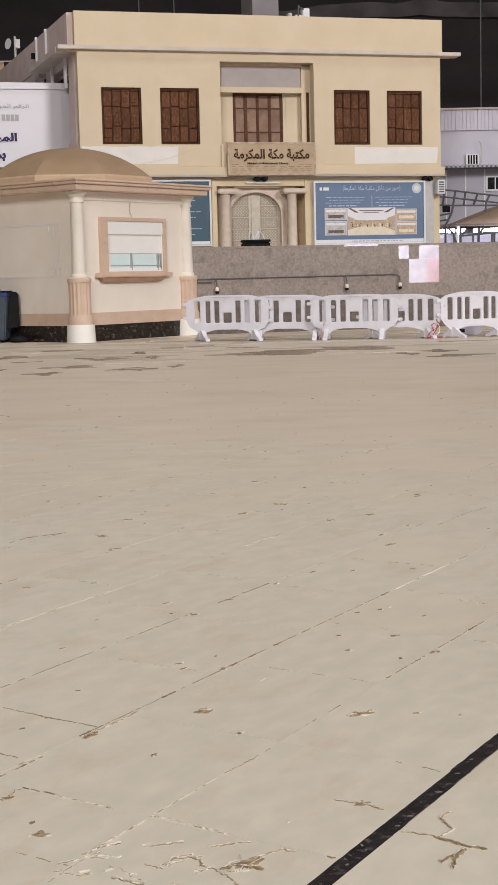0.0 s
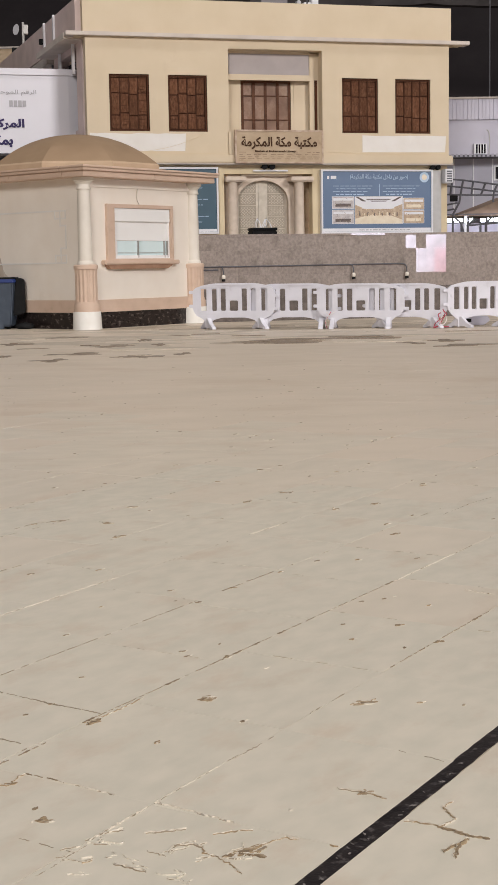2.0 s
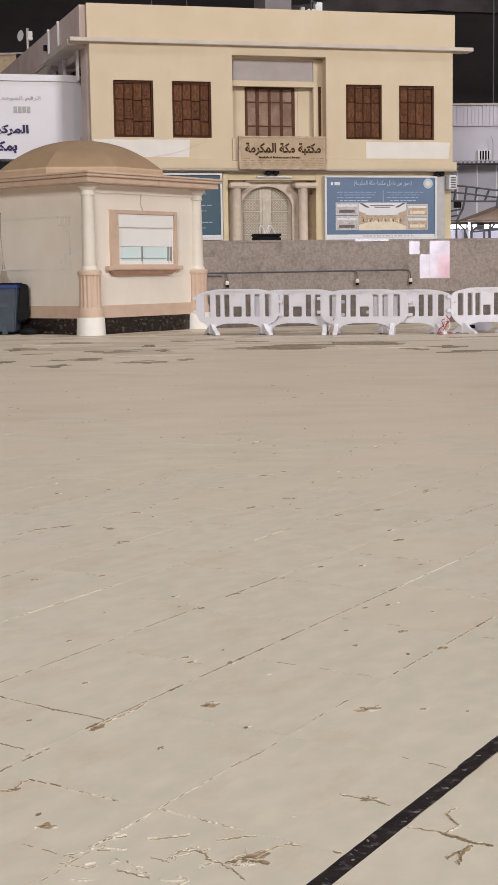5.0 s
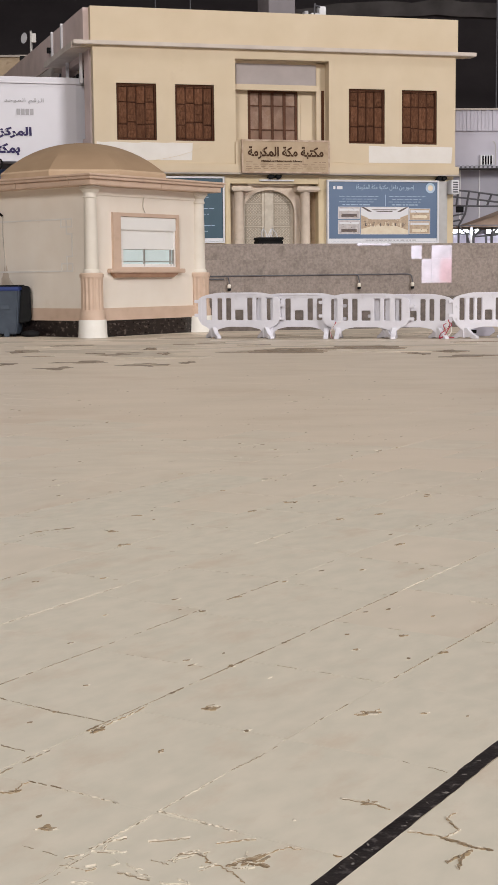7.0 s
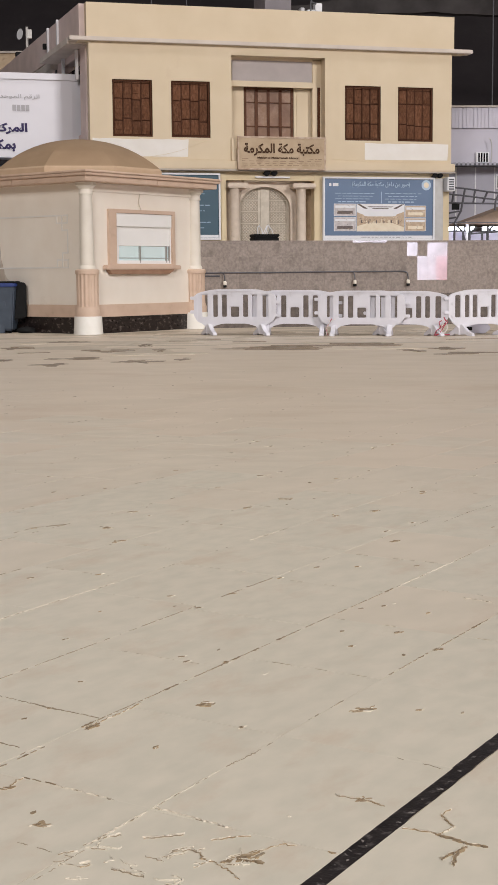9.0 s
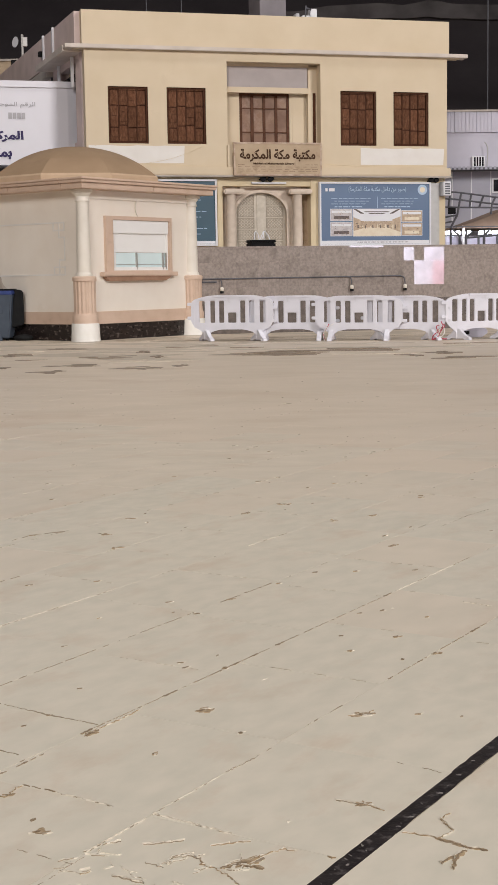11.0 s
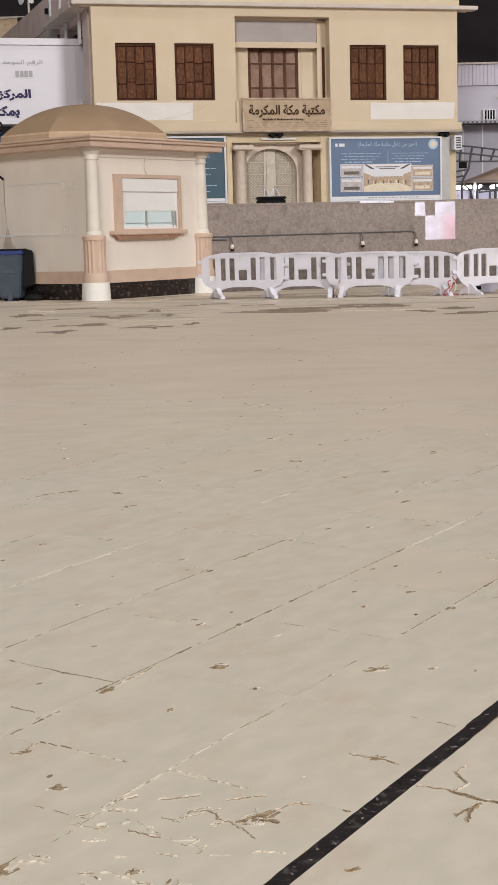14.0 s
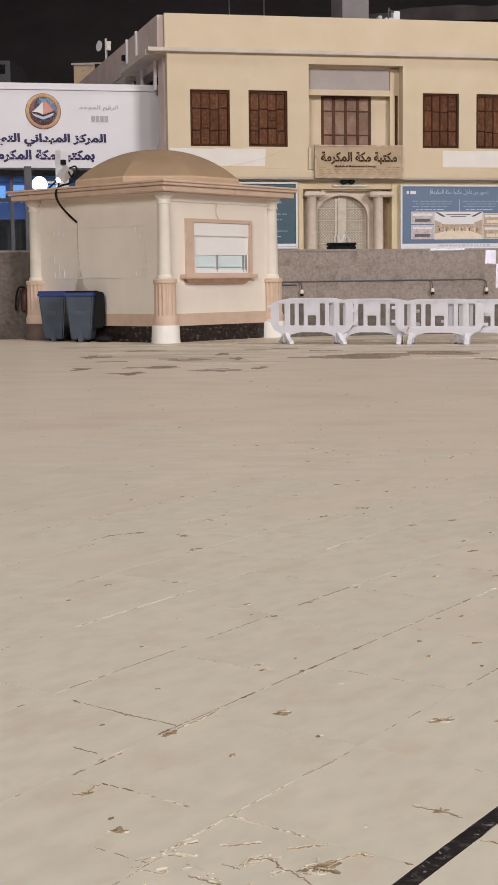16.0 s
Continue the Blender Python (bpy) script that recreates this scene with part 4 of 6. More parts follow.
# shuttered windows
def shutter_window(u0, u1, z0, z1, seed):
    g = random.Random(seed)
    frame_bm = bmesh.new()
    holed(frame_bm, u0, u1, z0, z1, 0.05, 0.14, [(u0 + 0.055, u1 - 0.055, z0 + 0.055, z1 - 0.055)])
    w = part("window", frame_bm, BROWN_WOOD, lib, "dark brown wooden shuttered window")
    pbox("backing", (u0 + 0.055, u1 - 0.055, 0.12, 0.135, z0 + 0.055, z1 - 0.055), BROWN_WOOD, w)
    n = 4
    step = (u1 - u0 - 0.11) / n
    for i in range(n):
        a = u0 + 0.055 + i * step
        hs = [z0 + 0.056, z0 + 0.47 + g.uniform(-0.05, 0.05), z0 + 1.05 + g.uniform(-0.04, 0.04), z1 - 0.085]
        for k in range(3):
            e, y = 0.014, 0.085 + g.uniform(-0.008, 0.004)
            bm = bmesh.new()
            box(bm, a + e, a + step - e, y, 0.119, hs[k] + 0.014, hs[k + 1] - 0.014, 0.01)
            # lattice blocks nailed over the planks, some lost
            c = hs[k] + 0.04
            while c < hs[k + 1] - 0.1:
                d = g.uniform(0.05, 0.13)
                if g.random() < 0.42:
                    x0, x1 = a + e + g.choice((0.012, 0.02, 0.06)), a + step - e - g.choice((0.012, 0.02, 0.06))
                    box(bm, x0, x1, y - g.uniform(0.008, 0.02), y + 0.01, c, min(c + d - 0.018, hs[k + 1] - 0.03))
                c += d
            part("panel", bm, PANEL_WOOD, w)
        pbox("head_slat", (a + 0.02, a + step - 0.02, 0.075, 0.119, z1 - 0.083, z1 - 0.057), PANEL_WOOD, w)
        if i:
            pbox("stile", (a - 0.012, a + 0.012, 0.070, 0.119, z0 + 0.056, z1 - 0.056), BROWN_WOOD, w)


for i, (a, b) in enumerate(WIN):
    shutter_window(a, b, 5.17, 6.735, i + 3)

# recessed loggia over the entrance
D = 0.55
W0, W1 = -0.09, 1.41
pbox("niche_back_wall", (-0.593, W0 - 0.005, D, D + 0.2, 4.531, 7.488), CREAM, lib)
pbox("niche_back_wall", (W1 + 0.005, 2.201, D, D + 0.2, 4.531, 7.488), CREAM, lib)
pbox("niche_beam", (W0 - 0.0045, W1 + 0.0045, D, D + 0.2, 6.70, 6.94), CREAM, lib)
pbox("niche_beam_face", (-0.592, 1.93, 0.30, 0.42, 6.67, 6.83), CREAM, lib)
pbox("niche_lintel", (-0.50, 1.90, 0.32, 0.40, 6.831, 7.41), NICHE_GREY, lib, "grey painted lintel panel")
pbox("niche_head", (-0.592, 1.93, 0.33, 0.42, 7.411, 7.487), CREAM, lib)
pbox("niche_ceiling", (-0.8, 2.4, 0.351, D + 0.2, 7.489, 7.55), CREAM, lib)
pbox("niche_floor", (-0.8, 2.4, 0.351, D + 0.2, 4.5, 4.53), SLAB_GREY, lib)
pbox("niche_side", (-0.793, -0.594, 0.351, D + 0.2, 4.531, 7.488), CREAM, lib)
pbox("niche_side", (2.202, 2.4, 0.351, D + 0.2, 4.531, 7.488), CREAM, lib)
pbox("niche_pilaster", (1.931, 2.2005, 0.36, 0.50, 4.531, 7.45), CREAM, lib)
pbox("side_slot", (2.075, 2.16, 0.352, 0.3595, 4.9, 6.70), WINDOW_BROWN, lib, "dark narrow side opening")
pbox("panel_seam", (1.50, 1.86, D - 0.012, D - 0.001, 4.9, 6.66), CREAM, lib)
fb = bmesh.new()
holes = [(a, b, z0, z1) for a, b in ((-0.005, 0.25), (0.34, 0.62), (0.695, 0.98), (1.06, 1.34)) for z0, z1 in ((5.0, 5.565), (5.595, 6.245), (6.275, 6.62))]
holed(fb, W0, W1, 4.6, 6.70, D + 0.03, D + 0.10, holes)
w = part("loggia_window", fb, WINDOW_BROWN, lib, "brown four-light window with dusty panes")
for a, b, z0, z1 in holes:
    pbox("pane", (a - 0.005, b + 0.005, D + 0.06, D + 0.07, z0 - 0.005, z1 + 0.005), DUSTY_GLASS, w)
pbox("backing", (W0 - 0.004, W1 + 0.004, D + 0.101, D + 0.12, 4.531, 6.699), BLACK, w)

# name sign over the door
sign = pbox("name_sign", (-0.45, 2.12, -0.2, -0.105, 4.31, 5.19), SIGN_STONE, lib, "aged beige sign board with brown Arabic lettering")
fb = bmesh.new()
holed(fb, -0.48, 2.15, 4.28, 5.22, -0.215, -0.09, [(-0.435, 2.105, 4.325, 5.175)])
part("sign_frame", fb, SIGN_EDGE, sign)
lettering("lettering", arabic("مكتبة مكة المكرمة"), 2.26, 0.36, -0.30, -0.203, 4.67, SIGN_TEXT, sign, bold=0.03)
lettering("lettering", "Makkah al Mukarramah Library", 1.22, 0.07, 0.10, -0.203, 4.58, SIGN_TEXT, sign, bold=0.02)
g = random.Random(2)
for z in (4.585, 4.52, 4.455, 4.40):
    u = -0.36
    while u < 2.0:
        n = g.uniform(0.05, 0.2)
        if not (z == 4.585 and -0.0 < u + n and u < 1.4):
            pbox("small_print", (u, min(u + n, 2.04), -0.203, -0.1995, z, z + 0.014), SMALL_PRINT, sign)
        u += n + g.uniform(0.03, 0.12)
pbox("wall_stub", (-0.62, -0.481, -0.06, -0.001, 4.54, 5.16), CREAM, lib)

# entrance: columns, arch and carved door
E_Y = 0.36
bm = bmesh.new()
CX, HW, SPRING, TOP = 0.455, 0.775, 3.20, 3.83
arch = [(CX + HW * math.cos(a), SPRING + (TOP - SPRING) * math.sin(a)) for a in [math.pi * i / 20 for i in range(21)]]
slab_y(bm, [(1.68, 1.0), (1.68, 4.0), (-0.75, 4.0), (-0.75, 1.0), (CX - HW, 1.0)] + arch[::-1] + [(CX + HW, 1.0)], E_Y, E_Y + 0.25)
part("portal_wall", bm, STONE, lib, "carved cream stone door surround")
# cream wall in shade, with that shade put into a brown panel
pbox("portal_recess", (1.681, 1.95, 0.46, 0.5, 1.0, 4.0), SIGN_STONE, lib, "recess beside the column, its shade painted brown")
for s in (-1, 1):
    pbox("portal_jamb", ((-0.90 if s < 0 else 1.901), (-0.751 if s < 0 else 2.06), 0.10, E_Y + 0.25, 0.99, 4.2), CREAM_LOW, lib)
pbox("portal_head", (-0.75, 1.9, 0.451, E_Y + 0.25, 4.001, 4.2), STONE, lib)
bm = bmesh.new()
ring = [(CX + (HW + 0.09) * math.cos(a), SPRING + (TOP + 0.08 - SPRING) * math.sin(a)) for a in [math.pi * i / 20 for i in range(21)]]
slab_y(bm, ring + [(CX - HW - 0.09, 1.0), (CX - HW, 1.0)] + arch[::-1] + [(CX + HW, 1.0), (CX + HW + 0.09, 1.0)], E_Y - 0.06, E_Y - 0.001)
part("arch_moulding", bm, STONE, lib)
for x in (-0.50, 1.50):
    bm = bmesh.new()
    lathe(bm, [(0.19, 1.0), (0.19, 1.12), (0.155, 1.18), (0.15, 2.4), (0.14, 3.74), (0.16, 3.775)], x, 0.13, 20)
    col = part("column", bm, STONE, lib, "round pale stone column", smooth=40)
    pbox("capital", ((-0.74, -0.12) if x < 0 else (1.20, 1.895)) + (-0.09, 0.34, 3.776, 3.92), STONE, col, bevel=0.03)
pbox("entablature", (-0.2, 1.2, 0.20, 0.359, 3.96, 3.9995), STONE, lib)
pbox("lamp_shelf", (0.11, 1.15, 0.05, 0.115, 4.07, 4.115), BILL_WHITE, lib, "white tube lamp housing")
for s, (a, b) in enumerate(((CX - HW, CX - 0.09), (CX + 0.09, CX + HW))):
    bm = bmesh.new()
    box(bm, a, b, E_Y + 0.12, E_Y + 0.19, 1.0, 3.98)
    leaf = part("door_leaf", bm, DOOR_PALE, lib, "pale carved double door leaf")
    for r in range(8):
        x0, x1, z0 = a + 0.10, b - 0.08, 1.13 + r * 0.335
        bm = bmesh.new()
        holed(bm, x0, x1, z0, z0 + 0.30, E_Y + 0.105, E_Y + 0.119, [(x0 + 0.018, x1 - 0.018, z0 + 0.018, z0 + 0.282)])
        # pierced star lattice
        for i in range(5):
            for k in range(3):
                cx, cz = x0 + 0.018 + (x1 - x0 - 0.036) * (i + 0.5) / 5, z0 + 0.018 + 0.264 * (k + 0.5) / 3
                d = bmesh.new()
                holed(d, -0.036, 0.036, -0.036, 0.036, 0.0, 0.010, [(-0.022, 0.022, -0.022, 0.022)])
                join(bm, d, pose(cx, E_Y + 0.108, cz) @ Matrix.Rotation(radians(45 if (i + k) % 2 else 0), 4, "Y"))
        part("carved_panel", bm, DOOR_LINE, leaf)
pbox("door_post", (CX - 0.089, CX + 0.089, E_Y + 0.10, E_Y + 0.19, 1.0, 3.98), DOOR_PALE, lib)
for s in (-1, 1):
    bm = bmesh.new()
    tube(bm, [(CX + s * 0.13, E_Y + 0.08, 2.5), (CX + s * 0.16, E_Y + 0.02, 2.62), (CX + s * 0.13, E_Y + 0.08, 2.76)], 0.014)
    part("door_handle", bm, ALU, lib, "chrome door handle")
# twin lamp over the portal
lamp = thing("wall_lamp", "black twin spotlight fixed over the library entrance", "lamp", LIB)
for u in (0.44, 0.66):
    bm = bmesh.new()
    t = bmesh.new()
    lathe(t, [(0.05, 0), (0.085, 0.06), (0.085, 0.16), (0.06, 0.18)], n=16)
    join(bm, t, pose(u, 0.1, 4.19, 80, 0, 0))
    part("lamp_head", bm, BLACK, lamp, smooth=40)
pbox("bracket", (0.34, 0.76, 0.06, 0.118, 4.17, 4.20), BLACK, lamp)
# black cabinet with bright posts before the door
cab = thing("cabinet", "black cabinet standing on the terrace before the door", "cabinet", LIB)
pbox("body", (-0.22, 0.52, -0.95, -0.45, 1.0, 2.36), BLACK, cab, bevel=0.03)
pbox("top", (-0.24, 0.54, -1.0, -0.42, 2.36, 2.435), BLACK, cab, bevel=0.03)
for x, lean in ((-0.09, -0.03), (0.06, 0.05), (0.20, -0.06)):
    bm = bmesh.new()
    tube(bm, [(x, -0.9, 2.43), (x + 0.02 + lean, -0.9, 2.58), (x + 0.07 + lean, -0.88, 2.67), (x + 0.11, -0.9, 2.56), (x + 0.10 - lean, -0.9, 2.43)], 0.013, 6)
    part("wire_loop", bm, BILL_WHITE, cab, "white bent wire loop")

# ---------------------------------------------------------------- billboards
def billboard(name, u0, u1, z0, z1, label, ink):
    t = thing(name, label, "billboard", LIB)
    fb = bmesh.new()
    holed(fb, u0, u1, z0, z1, -0.04, 0.115, [(u0 + 0.05, u1 - 0.05, z0 + 0.05, z1 - 0.05)])
    part("frame", fb, BILL_WHITE, t, "white metal frame")
    pbox("print", (u0 + 0.05, u1 - 0.05, -0.005, 0.10, z0 + 0.05, z1 - 0.05), ink, t, "blue printed sheet")
    return t


def bars(t, u0, u1, z, h, material, seed, fill=0.75):
    g = random.Random(seed)
    u = u0
    while u < u1 - 0.03:
        n = g.uniform(0.06, 0.28) * fill
        pbox("print_bar", (u, min(u + n, u1), -0.0085, -0.0052, z, z + h), material, t)
        u += n + g.uniform(0.02, 0.05)


bb = billboard("billboard", 2.13, 5.62, 2.27, 4.12, "blue billboard with printed hall photographs and white lettering", BILL_BLUE)
lettering("print_heading", arabic("(صور من داخل مكتبة مكة المكرمة)"), 1.80, 0.17, 3.03, -0.006, 3.82, BILL_PALE, bb)
bars(bb, 2.32, 2.62, 3.85, 0.09, BILL_WHITE, 1)
for k, (a, b) in enumerate(((2.5, 3.75), (4.05, 5.2))):
    for r, z in enumerate((3.64, 3.56, 3.48, 3.39)):
        bars(bb, a + 0.1 * (r % 2), b - 0.08 * r, z, 0.013 if r != 3 else 0.026, BILL_PALE, k * 10 + r)
pbox("print_rule", (3.93, 3.945, -0.0085, -0.0052, 3.36, 3.70), BILL_PALE, bb)
bm = bmesh.new()
lathe(bm, [(0.15, -0.009), (0.15, -0.0052)], n=24)
bm.transform(pose(5.355, 0, 3.9, 90, 0, 0) @ pose(0, 0, 0.0))
bm.transform(Matrix.Translation((0, -0.012, 0)))
part("emblem", bm, BILL_PALE, bb)
bm = bmesh.new()
lathe(bm, [(0.085, -0.003), (0.085, 0.0)], n=24)
bm.transform(pose(5.355, -0.0080, 3.9, 90, 0, 0))
part("emblem_core", bm, PHOTO_CREAM, bb)
for a, b, z0, z1, m in ((2.465, 3.145, 2.99, 3.345, PHOTO_GREY), (2.465, 3.145, 2.55, 2.96, PHOTO_GREY), (4.685, 5.35, 2.955, 3.30, PHOTO_WARM), (4.685, 5.35, 2.55, 2.935, PHOTO_WARM), (3.165, 4.67, 2.54, 3.345, PHOTO_WARM)):
    fm = bmesh.new()
    box(fm, a, b, -0.0085, -0.0052, z0, z1)
    ph = part("photo", fm, BILL_WHITE, bb)
    pbox("photo_image", (a + 0.012, b - 0.012, -0.0105, -0.0086, z0 + 0.012, z1 - 0.012), m, ph)
    g = random.Random(int(a * 100 + z0 * 10))
    big = b - a > 1
    if big:
        for name, pts, m2, y in (("photo_floor", [(3.18, 2.555), (4.655, 2.555), (4.655, 2.66), (4.25, 2.80), (3.60, 2.80), (3.18, 2.70)], PHOTO_CREAM, -0.0118),
                                 ("photo_wall", [(3.18, 3.02), (3.52, 2.98), (4.28, 2.98), (4.655, 3.02), (4.655, 3.33), (3.18, 3.33)], BILL_WHITE, -0.0118),
                                 ("photo_shelf", [(3.18, 2.74), (3.40, 2.82), (3.40, 3.02), (3.18, 3.10)], PHOTO_WARM, -0.0130),
                                 ("photo_shelf", [(4.655, 2.72), (4.40, 2.82), (4.40, 3.03), (4.655, 3.12)], PHOTO_WARM, -0.0130),
                                 ("photo_beam", [(3.18, 3.335), (3.27, 3.335), (3.50, 3.215), (3.50, 3.195), (3.40, 3.205)], PHOTO_DARK, -0.0136),
                                 ("photo_beam", [(4.655, 3.335), (4.57, 3.335), (4.32, 3.215), (4.32, 3.195), (4.42, 3.205)], PHOTO_DARK, -0.0136)):
            bm = bmesh.new()
            slab_y(bm, pts, y, -0.0106)
            part(name, bm, m2, ph)
        for k in range(2):
            e = 0.13 * k
            bm = bmesh.new()
            slab_y(bm, [(3.50 + e, 3.27 - 0.05 * k), (4.32 - e, 3.27 - 0.05 * k), (4.26 - e, 3.245 - 0.05 * k), (3.56 + e, 3.245 - 0.05 * k)], -0.0136, -0.0119)
            part("photo_ceiling", bm, PHOTO_DARK, ph)
        g = random.Random(19)
        for k in range(16):
            x, w = 3.30 + 0.078 * k, g.uniform(0.02, 0.05)
            pbox("photo_desk", (x, x + w, -0.0150, -0.0131, 2.76 + g.uniform(0, 0.03), 2.83 + g.uniform(0, 0.1)), (PHOTO_DARK, PHOTO_WARM, PHOTO_CREAM)[k % 3], ph)
    for tone, n in ((PHOTO_DARK, 44), (PHOTO_WARM, 40), (PHOTO_CREAM, 24)):
        bm = bmesh.new()
        for _ in range(n if big else n // 6):
            w, h = g.uniform(0.010, 0.030), g.uniform(0.008, 0.02)
            x, z = g.uniform(a + 0.03, b - 0.08), g.uniform(2.78, 2.97) if big else g.uniform(z0 + 0.03, z1 - 0.06)
            y = -0.0140 - g.random() * 0.0016
            box(bm, x, x + w, y, -0.0106, z, z + h)
        tagged(part("photo_detail", bm, tone, ph), kind="stuff")
    if not big:
        pbox("photo_table", (a + 0.1, b - 0.1, -0.0138, -0.0106, z0 + 0.06, z0 + 0.15), PHOTO_CREAM if m is PHOTO_WARM else PHOTO_DARK, ph)
        pbox("photo_wall", (a + 0.04, b - 0.04, -0.0125, -0.0106, z1 - 0.12, z1 - 0.05), BILL_WHITE, ph)
pbox("foot_strip", (2.185, 5.565, -0.0085, -0.0052, 2.325, 2.42), BILL_WHITE, bb)
bars(bb, 3.3, 4.9, 2.355, 0.03, GREY_INK, 77)
pbox("side_panel", (5.625, 5.90, 0.0, 0.115, 2.2, 4.1), GREY_BOX, bb, "grey side post")
b2 = billboard("billboard", -4.3, -0.955, 2.30, 4.18, "blue information billboard partly hidden behind the kiosk", BILL_TEAL)
for r in range(9):
    bars(b2, -3.6, -1.25 - 0.17 * (r % 3), 3.75 - r * 0.16, 0.018, BILL_PALE, 100 + r, 0.9)
pbox("foot_strip", (-4.24, -1.01, -0.0085, -0.0052, 2.36, 2.44), BILL_WHITE, b2)
ac = thing("air_conditioner", "white outdoor air conditioning unit fixed on the library wall", "air conditioner", LIB)
pbox("case", (5.94, 6.18, -0.24, 0.115, 3.72, 4.13), BILL_WHITE, ac, bevel=0.015)
for i in range(5):
    pbox("slat", (5.98, 6.14, -0.25, -0.241, 3.76 + i * 0.07, 3.80 + i * 0.07), STEEL_DARK, ac)
sp = thing("spotlight", "black twin spotlight on the wall corner", "lamp", LIB)
for u in (5.63, 5.80):
    bm = bmesh.new()
    t = bmesh.new()
    lathe(t, [(0.04, 0), (0.07, 0.05), (0.07, 0.15)], n=14)
    join(bm, t, pose(u, 0.1, 4.17, 80, 0, 0))
    part("lamp_head", bm, BLACK, sp, smooth=40)
pbox("bracket", (5.55, 5.9, 0.06, 0.118, 4.14, 4.17), BLACK, sp)

# ---------------------------------------------------------------- kiosk
KIOSK = pose(-3.702, 31.583, 0, 0, 0, 52.42)   # local x along the window face, local y along the panel face
kiosk = thing("kiosk", "small domed cream service kiosk with pink stone bands and columns", "kiosk", KIOSK)
KX, KY = 3.73, 4.36
WX0, WX1, WZ0, WZ1 = 0.91, 2.86, 1.57, 2.72
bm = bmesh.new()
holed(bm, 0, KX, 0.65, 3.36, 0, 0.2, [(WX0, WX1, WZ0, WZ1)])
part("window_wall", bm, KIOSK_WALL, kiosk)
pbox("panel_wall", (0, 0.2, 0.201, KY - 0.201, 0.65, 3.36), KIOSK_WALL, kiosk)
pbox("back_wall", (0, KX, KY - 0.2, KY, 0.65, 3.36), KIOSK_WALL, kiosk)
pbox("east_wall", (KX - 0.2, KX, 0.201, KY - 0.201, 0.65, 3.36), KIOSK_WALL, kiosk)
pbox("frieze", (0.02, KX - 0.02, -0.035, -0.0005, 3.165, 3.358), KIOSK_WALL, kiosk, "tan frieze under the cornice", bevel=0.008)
pbox("stone_band", (-0.035, KX + 0.035, -0.035, KY + 0.035, 0.37, 0.65), KIOSK_PINK, kiosk, "pink stone band")
pbox("plinth", (-0.01, KX + 0.01, -0.01, KY + 0.01, 0.0, 0.37), DARK_PLINTH, kiosk, "polished black granite plinth")
# stepped cornice, each face cut in stone lengths
for e, z0, z1, step in ((0.405, 3.36, 3.486, 2.35), (0.465, 3.4865, 3.552, 9), (0.50, 3.5525, 3.60, 9)):
    for horizontal, n in ((True, KX), (False, KY)):
        for back in (0, 1):
            c = -e
            while c < n + e - 0.01:
                d = min(c + step, n + e)
                d = n + e if n + e - d < 0.8 else d
                if horizontal:
                    y0, y1 = (-e, 0.25) if not back else (KY - 0.25, KY + e)
                    dims = (c, d - 0.004, y0, y1)
                else:
                    x0, x1 = (-e, 0.25) if not back else (KX - 0.25, KX + e)
                    dims = (x0, x1, max(c, 0.2505), min(d - 0.004, KY - 0.2505))
                pbox("cornice", (*dims, z0, z1), KIOSK_PINK, kiosk, bevel=0.01)
                c = d
pbox("roof_slab", (0.25, KX - 0.25, 0.2505, KY - 0.2505, 3.40, 3.599), SLAB_GREY, kiosk)
# eight-sided dome on a pale rim
DX, DY, DR = 1.935, 2.085, 2.055
bm = bmesh.new()
lathe(bm, [(DR + 0.04, 3.60), (DR + 0.04, 3.755), (DR + 0.01, 3.795)], DX, DY, 8, turn=math.pi / 8)
part("dome_rim", bm, DOME_RIM, kiosk)
bm = bmesh.new()
RISE = 0.755
BALL = (DR * DR + RISE * RISE) / (2 * RISE)
prof = [(max(r, 0.03), 3.795 + RISE - BALL + math.sqrt(BALL * BALL - r * r)) for r in [DR * math.cos(math.pi / 2 * i / 14) for i in range(15)]]
lathe(bm, prof, DX, DY, 8, turn=math.pi / 8)
part("dome", bm, KIOSK_DOME, kiosk, "low brown eight-sided dome", smooth=22)
